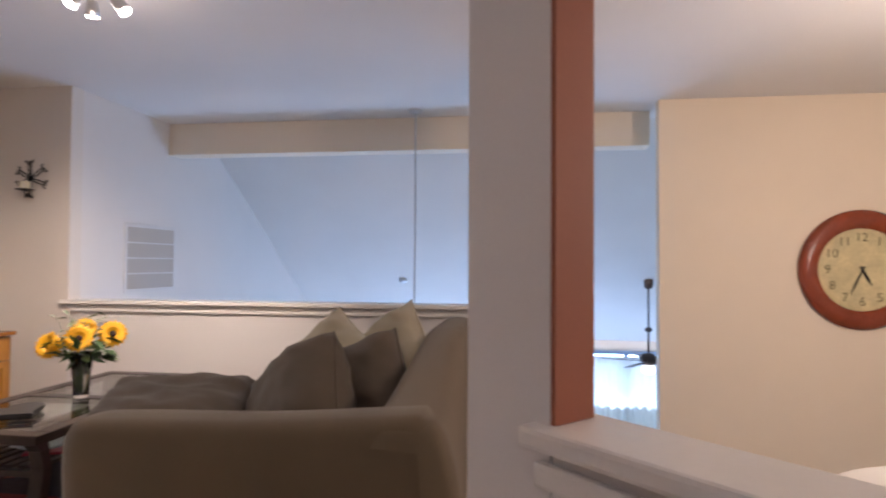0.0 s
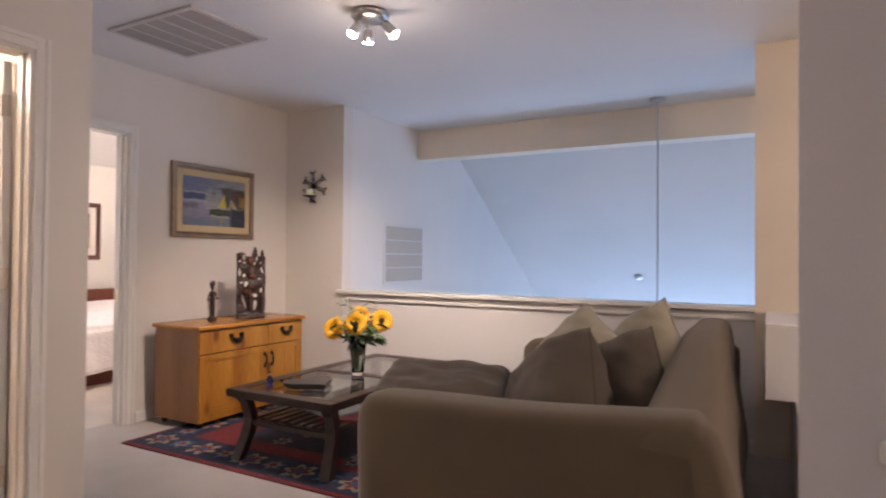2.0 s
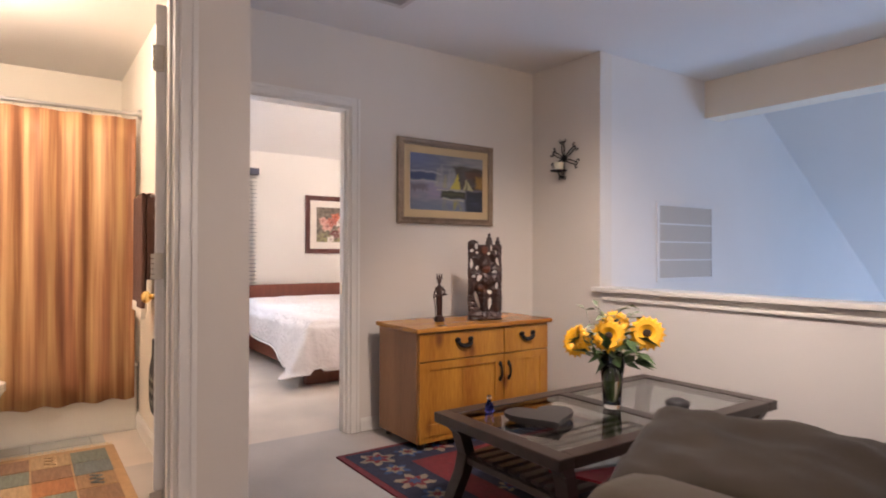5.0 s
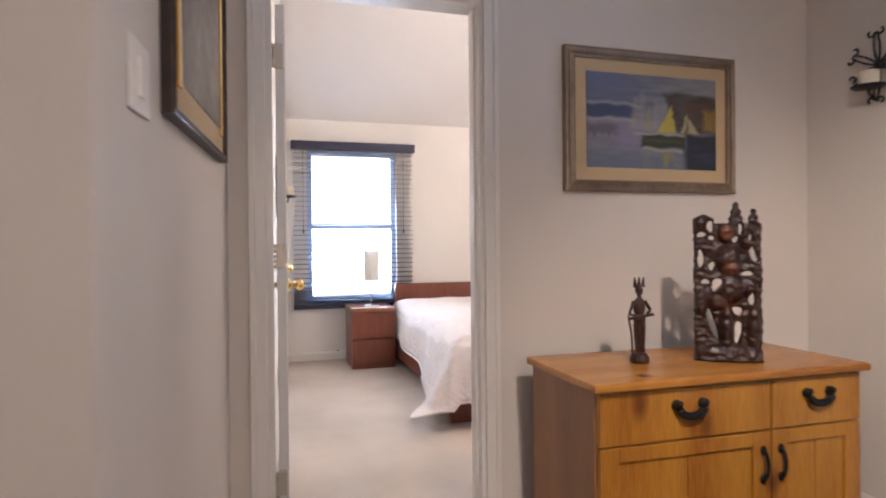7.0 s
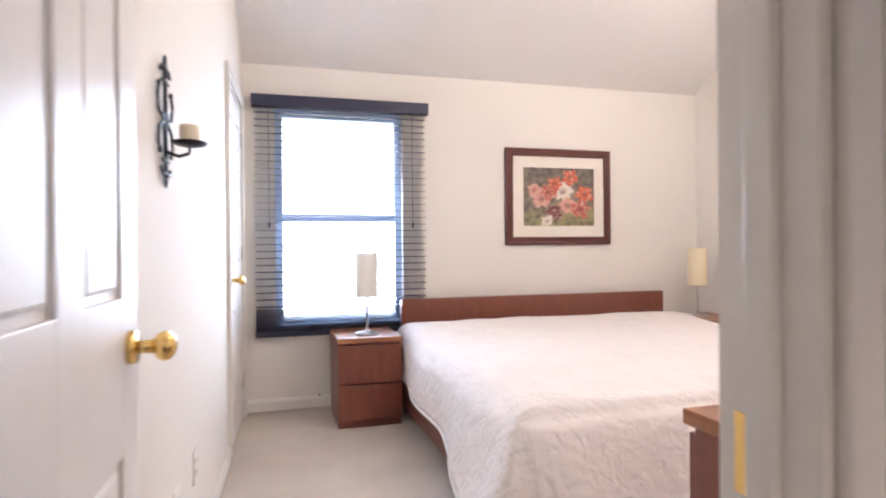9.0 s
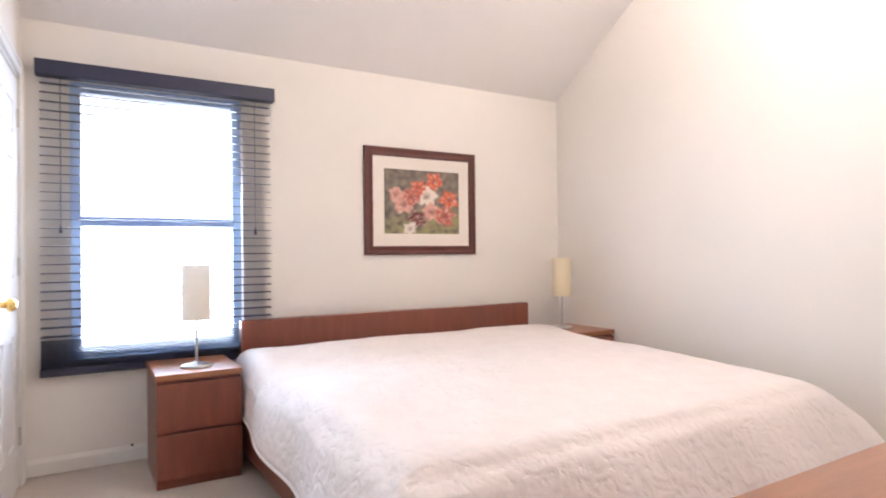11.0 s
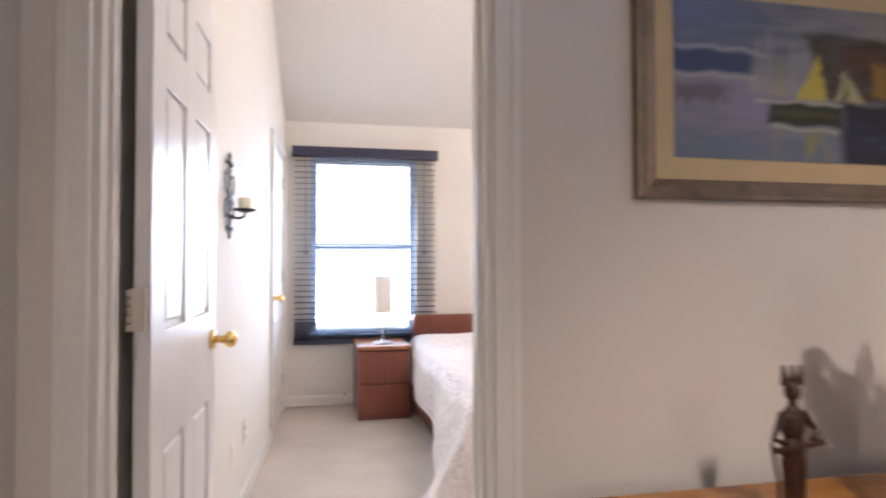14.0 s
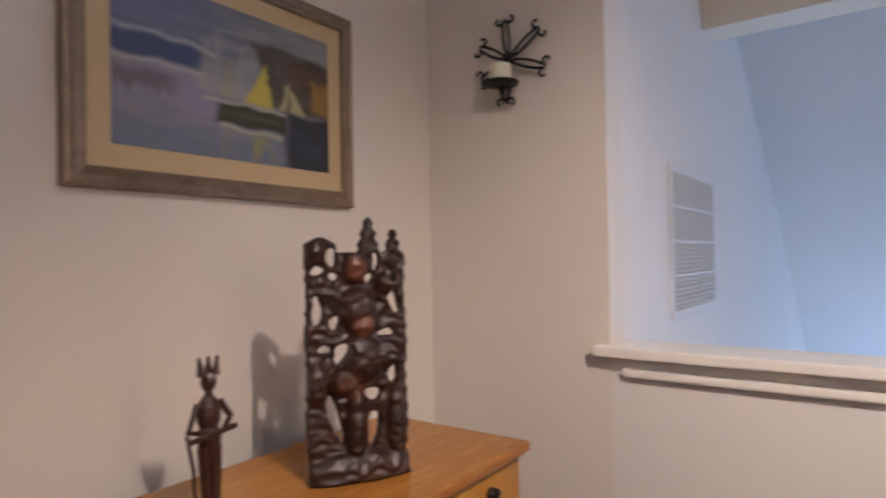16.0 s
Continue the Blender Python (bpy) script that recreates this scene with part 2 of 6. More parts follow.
# ---- structure: the loft ----
H, LOW = 2.5, -2.7
WX, BX = -3.86, -2.63           # bedroom wall face, bathroom wall face
BAY = 2.158                      # face of the short wall beside the bedroom door
HY = 4.70                       # half wall face
struct("floor_loft", box(BM(), (-4.0, -1.6, -0.25), (0.3, HY + 0.06, 0)), CARPET, "pale beige cut-pile carpet of the loft")
struct("floor_landing", box(BM(), (0.3, -1.6, -0.25), (4.2, 3.0, 0)), CARPET, "pale beige cut-pile carpet of the landing")
struct("ceiling_loft", box(BM(), (-4.0, -1.6, H), (4.2, 6.2, H + 0.1)), CEIL, "flat white painted ceiling")
DL, DR, DH = 2.37, 3.163, 2.03   # bedroom doorway
bm = box(BM(), (-3.98, BAY + 0.05, 0), (WX, DL, H))
box(bm, (-3.98, DR, 0), (WX, 4.82, H))
box(bm, (-3.98, DL, DH), (WX, DR, H))
struct("wall_west", bm, WALL, "warm off-white painted wall with the bedroom doorway")
struct("wall_sconce", box(BM(), (WX, HY, 0), (-3.2, HY + 0.12, H)), WALL, "warm off-white painted wall")
BAYM = Matrix.Translation((BX, BAY, 0)) @ Matrix.Rotation(math.atan2(0.093, -1.23), 4, "Z")   # from the corner to the bedroom door
struct("wall_bay", box(BM(), (0.012, 0, 0), (1.235, 0.045, H - 0.001)), WALL, "off-white painted wall beside the bedroom door").matrix_world = BAYM
QL, QR = 1.25, 1.925             # bathroom doorway
bm = box(BM(), (BX - 0.12, -1.6, 0), (BX, QL, H))
box(bm, (BX - 0.12, QR, 0), (BX, BAY - 0.0005, H))
box(bm, (BX - 0.12, QL, DH), (BX, QR, H))
struct("wall_bathroom", bm, WALL, "off-white painted wall with the bathroom doorway")
struct("wall_south", box(BM(), (BX, -1.72, 0), (4.2, -1.6, H)), WALL, "plain off-white wall")
struct("wall_east", box(BM(), (4.2, -1.72, LOW), (4.32, 10.7, 4.4)), WALL, "plain off-white wall")
struct("wall_clock", box(BM(), (1.24, 5.6, LOW), (4.2, 5.72, H)), CREAM, "cream painted wall that carries the clock")
struct("wall_vent", box(BM(), (-3.3, HY + 0.12, LOW), (-3.2, 10.7, 4.4)), WALL_WHITE, "white painted wall of the tall room")
struct("beam", box(BM(), (-3.2, 5.95, 2.2), (1.24, 6.15, H - 0.003)), CREAM, "beige painted bulkhead across the tall room")

# half wall with its cap and moulding
struct("wall_half", box(BM(), (-3.2, HY, LOW), (-0.03, HY + 0.11, 0.86)), WALL_WHITE, "white painted half wall behind the sofa")
bm = box(BM(), (-3.24, HY - 0.045, 0.865), (-0.03, HY + 0.15, 0.895), 0.006)
struct("trim_half_wall_cap", bm, TRIM, "white wooden cap of the half wall")
struct("trim_half_wall_moulding", box(BM(), (-3.16, HY - 0.022, 0.808), (-0.03, HY - 0.001, 0.832), 0.007), TRIM, "white wooden moulding below the cap")
struct("wall_pier", box(BM(), (-0.03, HY - 0.02, LOW), (0.42, HY + 0.16, H)), CREAM, "beige painted pier at the end of the half wall")
struct("trim_ledge", box(BM(), (0.03, 3.9, 0.5), (0.42, HY - 0.022, 0.87), 0.004), WALL_WHITE, "boxed white ledge in front of the pier")
struct("wall_below_ledge", box(BM(), (0.16, 3.0, 0), (0.42, HY - 0.024, 0.498)), WALL_WHITE, "low white wall")

# slanting half wall and column
A0, DD, NN = Vector((0.206, 1.416, 0)), Vector((0.7071, -0.7071, 0)), Vector((0.7071, 0.7071, 0))


def slant(s0, s1, n0, n1, z0, z1, bevel=0.0):
    m = Matrix(((DD.x, NN.x, 0, A0.x), (DD.y, NN.y, 0, A0.y), (0, 0, 1, 0), (0, 0, 0, 1)))
    return box(BM(), (s0, n0, z0), (s1, n1, z1), bevel, m)


struct("wall_column", slant(-0.168, -0.004, 0, 0.08, 0, H - 0.002), WALL_WHITE, "white painted column")
struct("wall_column_end", slant(-0.004, 0.004, 0.002, 0.078, 0.974, H - 0.003), RED, "terracotta red painted end of the column")
struct("wall_half_slant", slant(0, 2.6, 0.002, 0.078, 0, 0.944), WALL_WHITE, "white painted slanting half wall")
struct("trim_slant_cap", slant(-0.035, 2.6, -0.028, 0.105, 0.945, 0.973, 0.007), TRIM, "white painted wooden cap of the slanting half wall")
struct("trim_slant_moulding", slant(-0.02, 2.6, -0.015, -0.001, 0.895, 0.928, 0.006), TRIM, "white wooden moulding below the cap")

# the tall room
struct("floor_lower", box(BM(), (-3.3, HY, LOW - 0.2), (4.3, 10.7, LOW)), BED_CARPET, "pale floor of the room below")
struct("wall_stair_back", box(BM(), (0.3, 2.9, LOW), (4.2, 3.0, -0.26)), WALL_WHITE, "white wall of the stairwell")
bm = BM()
prism(bm, [(6.0, 2.93), (10.7, -0.12), (10.7, 0.0), (6.0, 3.05)], "x", -3.2, 4.2)
struct("ceiling_slope", bm, WALL_WHITE, "white sloping ceiling of the tall room")
KW = 10.6
bm = box(BM(), (-3.2, KW, LOW), (-2.7, KW + 0.1, 0.1))
box(bm, (3.3, KW, LOW), (4.2, KW + 0.1, 0.1))
box(bm, (-2.7, KW, -0.22), (3.3, KW + 0.1, 0.1))
box(bm, (-2.7, KW, LOW), (3.3, KW + 0.1, -2.6))
struct("wall_north", bm, WALL_WHITE, "white knee wall with the windows of the tall room")

# ---- structure: the bedroom ----
BW, BE, BS, BN = -7.68, -3.98, 2.36, 6.12
struct("floor_bedroom", box(BM(), (BW - 0.1, 1.9, -0.25), (-4.0, BN + 0.1, 0.0)), BED_CARPET, "pale beige bedroom carpet")
WY0, WY1, WZ0, WZ1 = 2.74, 3.62, 0.58, 2.05
bm = box(BM(), (BW - 0.14, 2.2, 0), (BW, WY0, 2.8))
box(bm, (BW - 0.14, WY1, 0), (BW, BN, 2.8))
box(bm, (BW - 0.14, WY0, 0), (BW, WY1, WZ0))
box(bm, (BW - 0.14, WY0, WZ1), (BW, WY1, 2.8))
struct("wall_bedroom_back", bm, BED_WALL, "cream painted bedroom wall with the window")
LW = Matrix.Translation((BE, BS, 0)) @ Matrix.Rotation(math.atan2(0.17, -3.7), 4, "Z")   # runs from the doorway to the window wall
CX0, CX1, CH = 2.82, 3.58, 2.02
bm = box(BM(), (0, 0, 0), (CX0, 0.1, 3.6))
box(bm, (CX1, 0, 0), (3.72, 0.1, 3.6))
box(bm, (CX0, 0, CH), (CX1, 0.1, 3.6))
wl = struct("wall_bedroom_side", bm, BED_WALL, "cream painted bedroom wall with the closet door")
wl.matrix_world = LW
struct("wall_bedroom_north", box(BM(), (BW, BN, 0), (BE, BN + 0.1, 3.6)), BED_WALL, "cream painted bedroom wall")
struct("wall_bedroom_front", box(BM(), (BE, 4.82, 0), (BE + 0.1, BN, 3.6)), BED_WALL, "cream painted bedroom wall")
struct("wall_bedroom_above", box(BM(), (BE, 1.9, H + 0.1), (BE + 0.1, 4.82, 3.6)), BED_WALL, "cream painted wall above the doorway")
bm = BM()
prism(bm, [(BW, 2.34), (-6.1, 3.4), (BE, 3.4), (BE, 3.5), (-6.15, 3.5), (BW - 0.1, 2.42)], "y", 2.0, BN)
struct("ceiling_bedroom", bm, CEIL, "white vaulted bedroom ceiling")
# backdrop of bright daylight outside
struct("backdrop_sky", box(BM(), (-12.1, -2, -3), (-12.0, 9, 7)), glow("bright_overcast", (0.93, 0.97, 1.0), 3.0), "bright overcast daylight outside the bedroom window")
struct("backdrop_north", box(BM(), (-6, 14.0, -4), (8, 14.1, 3)), glow("bright_blue_daylight", (0.45, 0.72, 1.0), 1.6), "bright daylight outside the tall room")


def baseboard(name, a, b, h=0.085, t=0.014):
    a, b = Vector((*a, 0)), Vector((*b, 0))
    d = (b - a)
    m = Matrix.Translation(a) @ Matrix.Rotation(math.atan2(d.y, d.x), 4, "Z")
    bm = BM()
    prism(bm, [(0.001, 0.002), (t, 0.002), (t, h * 0.75), (t * 0.45, h), (0.001, h)], "x", 0, d.length)
    return tagged(part(name, bm, TRIM, None, "white painted baseboard"), kind="structure"), m


def base(a, b):
    ob, m = baseboard("baseboard", a, b)
    ob.matrix_world = m


base((BW, BN), (BW, 2.53))
base((BE, BN), (BW, BN))
e0, e1, e2, e3 = (LW @ Vector((x, 0, 0)) for x in (CX0 - 0.065, 0.02, 3.7, CX1 + 0.065))
base((e2.x, e2.y), (e3.x, e3.y))
base((e0.x, e0.y), (e1.x, e1.y))
base((-3.2, HY), (WX, HY))
base((WX, HY), (WX, DR + 0.066))
base((-0.03, HY), (-3.2, HY))
base((BX, QL - 0.07), (BX, -1.6))
base((BX, BAY), (BX, QR + 0.07))
base((WX + 0.01, BAY + 0.092), (BX, BAY))


def casing(name, axis_m, w, h, depth, label):
    """Frame round a doorway: local x across the opening, y through the wall (0 is the near face), z up."""
    root = thing(name, label, "door frame", axis_m, kind="structure")
    for side, y0, y1 in (("near", -0.016, 0.0), ("far", depth, depth + 0.016)):
        for x0, x1, z0, z1 in ((-0.053, 0.004, 0, h + 0.053), (w - 0.004, w + 0.053, 0, h + 0.053), (0.004, w - 0.004, h - 0.004, h + 0.053)):
            bm = box(BM(), (x0, y0, z0), (x1, y1, z1), 0.005)
            ridge = (y0 - 0.006, y0 + 0.004) if side == "near" else (y1 - 0.004, y1 + 0.006)
            if x1 - x0 < 0.1:
                xr = x0 if x0 < 0 else x1 - 0.02
                box(bm, (xr, ridge[0], z0 + 0.002), (xr + 0.02, ridge[1], z1 - 0.002), 0.004)
            else:
                box(bm, (x0, ridge[0], z1 - 0.022), (x1, ridge[1], z1 - 0.002), 0.004)
            part("casing_board", bm, TRIM, root)
    for x0, x1 in ((0.001, 0.018), (w - 0.018, w - 0.001)):
        bm = box(BM(), (x0, 0.001, 0.001), (x1, depth - 0.001, h - 0.001))
        box(bm, (x0 - (0 if x0 < 0.1 else 0.01), depth * 0.35, 0.001), (x1 + (0.01 if x0 < 0.1 else 0), depth * 0.62, h - 0.02), 0.002)
        part("jamb", bm, TRIM, root)
    part("head_jamb", box(BM(), (0.019, 0.001, h - 0.018), (w - 0.019, depth - 0.001, h - 0.001)), TRIM, root)
    return root


def panel_door(name, w, h, label, m, knob_side=1, hinges=True):
    """Six-panel door: local x from the hinge, y the thickness, z up."""
    root = thing(name, label, "door", m, kind="structure")
    t = 0.035
    bm = box(BM(), (0.002, 0.010, 0.012), (w, t - 0.010, h), 0.0)
    st = w * 0.155
    pw = (w - 3 * st) / 2
    rows_z = ((0.24, 0.75), (1.02, 1.58), (1.70, h - 0.13))
    # stiles and rails stand proud of the panels on both faces
    for y0, y1 in ((0.0, 0.011), (t - 0.011, t)):
        for x0 in (0.0, st + pw, 2 * st + 2 * pw):
            box(bm, (x0 + 0.002, y0, 0.012), (x0 + st, y1, h), 0.003)
        for z0, z1 in ((0.012, rows_z[0][0]), (rows_z[0][1], rows_z[1][0]), (rows_z[1][1], rows_z[2][0]), (rows_z[2][1], h)):
            for x0 in (st, 2 * st + pw):
                box(bm, (x0 - 0.003, y0, z0), (x0 + pw + 0.003, y1, z1), 0.003)
    part("door_leaf", bm, DOOR, root)
    for z0, z1 in rows_z:
        for x0 in (st, 2 * st + pw):
            bm = box(BM(), (x0 + 0.016, 0.003, z0 + 0.016), (x0 + pw - 0.016, t - 0.003, z1 - 0.016), 0.0065)
            part("raised_panel", bm, DOOR, root)
    for s, y in ((-1, 0.0), (1, t)):
        c = (w - 0.065, y, 0.93)
        bm = cyl(BM(), c, (c[0], y + s * 0.012, c[2]), 0.031, 0.029, 20)
        cyl(bm, c, (c[0], y + s * 0.045, c[2]), 0.011, 0.013)
        ball(bm, (c[0], y + s * 0.058, c[2]), (0.027, 0.021, 0.027), 16)
        part("door_knob", bm, BRASS, root, "round polished brass knob", True)
    for z in (0.25, 1.075, 1.80):
        bm = box(BM(), (-0.012, t * 0.2, z - 0.045), (0.0, t * 1.05, z + 0.045), 0.002)
        for k in range(5):
            cyl(bm, (-0.008, t + 0.006, z - 0.045 + k * 0.018), (-0.008, t + 0.006, z - 0.03 + k * 0.018), 0.006, None, 8)
        part("hinge", bm, STEEL if not hinges else BRASS_PALE, root, "pale painted steel hinge")
    return root


BRASS_PALE = mat("painted_hinge_steel", (0.60, 0.55, 0.47), 0.35, 0.1, 10, 80, 0.05, metal=0.4)
casing("door_frame_bedroom", Matrix.Translation((WX, DL, 0)) @ Matrix.Rotation(radians(90), 4, "Z"), DR - DL, DH, 0.12, "white moulded door frame of the bedroom")
casing("door_frame_bathroom", Matrix.Translation((BX, QL, 0)) @ Matrix.Rotation(radians(90), 4, "Z"), QR - QL, DH, 0.12, "white moulded door frame of the bathroom")
panel_door("door_bedroom", 0.71, 1.99, "open white six-panel bedroom door with brass knob", Matrix.Translation((-3.995, DL + 0.075, 0)) @ Matrix.Rotation(radians(178.5), 4, "Z"))
panel_door("door_bathroom", 0.62, 1.99, "open white six-panel bathroom door with brass knob", Matrix.Translation((BX - 0.13, QR - 0.02, 0)) @ Matrix.Rotation(radians(168), 4, "Z"))
panel_door("door_closet", CX1 - CX0 - 0.045, 1.985, "closed white six-panel closet door with brass knob", LW @ pose(CX1 - 0.022, 0.035, 0, 0, 0, 180))
casing("door_frame_closet", LW @ pose(CX0, 0, 0), CX1 - CX0, CH - 0.0, 0.1, "white moulded frame of the closet door")
part_latch = tagged(part("strike_plate", box(BM(), (-3.955, DR - 0.0215, 0.86), (-3.905, DR - 0.0185, 0.94), 0.001), BRASS, None, "brass strike plate in the door jamb"), category="strike plate")

# ---- structure: the bathroom ----
struct("floor_bathroom", box(BM(), (-5.6, -0.5, -0.2), (BX - 0.12, 2.1, -0.012)), mat("grey_grout", (0.30, 0.30, 0.28), 0.8, 0.1), "grey grout of the bathroom floor")
struct("ceiling_bathroom", box(BM(), (-5.6, -0.5, 2.42), (BX - 0.12, BAY - 0.05, 2.5)), CEIL, "white bathroom ceiling")
BATHW = mat("bathroom_paint", (0.80, 0.74, 0.64), 0.6, 0.04, 1.5, 200, 0.1)
struct("wall_bathroom_side", box(BM(), (-5.6, BAY - 0.058, 0), (BX - 0.122, BAY - 0.052, 2.42)), BATHW, "cream painted bathroom wall")
struct("wall_bathroom_back", box(BM(), (-5.7, -0.5, 0), (-5.6, BAY - 0.05, 2.5)), BATHW, "cream painted bathroom wall")
struct("wall_bathroom_south", box(BM(), (-5.6, 0.35, 0), (BX - 0.12, 0.45, 2.5)), BATHW, "cream painted bathroom wall")
ob, m = baseboard("baseboard", (-4.74, BAY - 0.058), (-3.4, BAY - 0.058), 0.11)
ob.matrix_world = Matrix.Translation((-3.4, BAY - 0.059, 0)) @ Matrix.Rotation(radians(180), 4, "Z")

# ---- the window with its blind ----
win = thing("window_1", "white double-hung bedroom window with bright panes", "window", kind="structure")
xo = BW - 0.07
for y0, y1, z0, z1 in ((WY0, WY0 + 0.05, WZ0, WZ1), (WY1 - 0.05, WY1, WZ0, WZ1), (WY0 + 0.05, WY1 - 0.05, WZ0, WZ0 + 0.05), (WY0 + 0.05, WY1 - 0.05, WZ1 - 0.05, WZ1)):
    part("window_frame", box(BM(), (xo - 0.03, y0, z0), (xo + 0.03, y1, z1), 0.004), SASH, win)
part("meeting_rail", box(BM(), (xo - 0.025, WY0 + 0.05, 1.285), (xo + 0.025, WY1 - 0.05, 1.335), 0.004), SASH, win)
for z0, z1 in ((WZ0 + 0.05, 1.285), (1.335, WZ1 - 0.05)):
    p = part("pane", box(BM(), (xo - 0.003, WY0 + 0.05, z0), (xo + 0.003, WY1 - 0.05, z1)), PANE, win)
    p.visible_shadow = False
part("window_sill", box(BM(), (BW - 0.13, WY0 + 0.001, WZ0 - 0.02), (BW + 0.012, WY1 - 0.001, WZ0 + 0.001), 0.004), SASH, win)

blind = thing("venetian_blind", "dark wooden venetian blind, slats open, hung over the window", "window blind", pose(BW + 0.035, 0, 0))
part("valance", box(BM(), (-0.03, 2.59, 2.045), (0.045, 3.80, 2.125), 0.006), BLIND, blind, "dark wooden valance")
slat = mesh_of("slat", box(BM(), (-0.024, 2.61, -0.0015), (0.024, 3.775, 0.0015), 0.0012), BLIND)
z = 2.01
while z > 0.70:
    o = new("slat", slat)
    o.parent = blind
    o.location, o.rotation_euler = (0, 0, z), (0, radians(4), 0)
    z -= 0.0465
for k in range(14):
    o = new("slat", slat)
    o.parent = blind
    o.location = (0, 0, 0.685 - k * 0.0105)
part("bottom_rail", box(BM(), (-0.025, 2.605, 0.505), (0.025, 3.778, 0.545), 0.005), BLIND, blind)
for y in (2.70, 3.68):
    part("cord", cyl(BM(), (0.028, y, 2.05), (0.028, y, 1.28), 0.0018, None, 6), BLIND, blind)
    part("tassel", cyl(BM(), (0.028, y, 1.28), (0.028, y, 1.24), 0.004, 0.009, 10), BLIND, blind)

# ---- bedroom furniture ----
def nightstand(m, label):
    r = thing("nightstand", label, "nightstand", m, "nightstands beside the bed")
    part("body", box(BM(), (-0.235, -0.195, 0.0), (0.215, 0.195, 0.52), 0.002), MALM, r)
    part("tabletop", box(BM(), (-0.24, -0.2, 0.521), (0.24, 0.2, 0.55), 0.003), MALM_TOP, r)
    for z0, z1 in ((0.045, 0.262), (0.276, 0.505)):
        part("drawer_front", box(BM(), (0.217, -0.196, z0), (0.236, 0.196, z1), 0.003), MALM, r)
    return r


n1 = nightstand(pose(-7.34, 3.285, 0), "red-brown veneer nightstand with two drawers")
copy_thing(n1, pose(-7.3, 5.9, 0))
bed = thing("bed", "double bed with red-brown wooden frame", "bed", pose(0, 0, 0))
part("headboard", box(BM(), (-7.62, 3.58, 0.0), (-7.55, 5.70, 0.735), 0.006), MALM, bed)
part("side_rail", box(BM(), (-7.55, 3.52, 0.07), (-5.35, 3.555, 0.27), 0.004), MALM, bed)
part("side_rail", box(BM(), (-7.55, 5.645, 0.07), (-5.35, 5.68, 0.27), 0.004), MALM, bed)
part("footboard", box(BM(), (-5.36, 3.46, 0.0), (-5.295, 5.70, 0.22), 0.005), MALM, bed)
mt = box(BM(), (-7.53, 3.62, 0.2), (-5.53, 5.59, 0.44), 0.05)
part("mattress", mt, PAPER, bed)
part("slat_base", box(BM(), (-7.53, 3.56, 0.15), (-5.40, 5.64, 0.195)), MALM, bed)

QUILT = mat("white_quilted_cotton", (0.79, 0.73, 0.70), 0.85, 0.06, 9, 60, 0.8, depth=0.009)
nq = QUILT.node_tree
vor = nq.nodes.new("ShaderNodeTexVoronoi")
vor.inputs["Scale"].default_value = 30
vor.feature = "SMOOTH_F1"
qtc = next(n for n in nq.nodes if n.type == "TEX_COORD")
qn = next(n for n in nq.nodes if n.type == "TEX_NOISE")
wob = nq.nodes.new("ShaderNodeMix")
wob.data_type = "RGBA"
wob.inputs[0].default_value = 0.12
nq.links.new(qtc.outputs["Object"], wob.inputs[6])
nq.links.new(qn.outputs["Color"], wob.inputs[7])
nq.links.new(wob.outputs[2], vor.inputs["Vector"])
nq.links.new(vor.outputs["Distance"], next(n for n in nq.nodes if n.type == "BUMP").inputs["Height"])


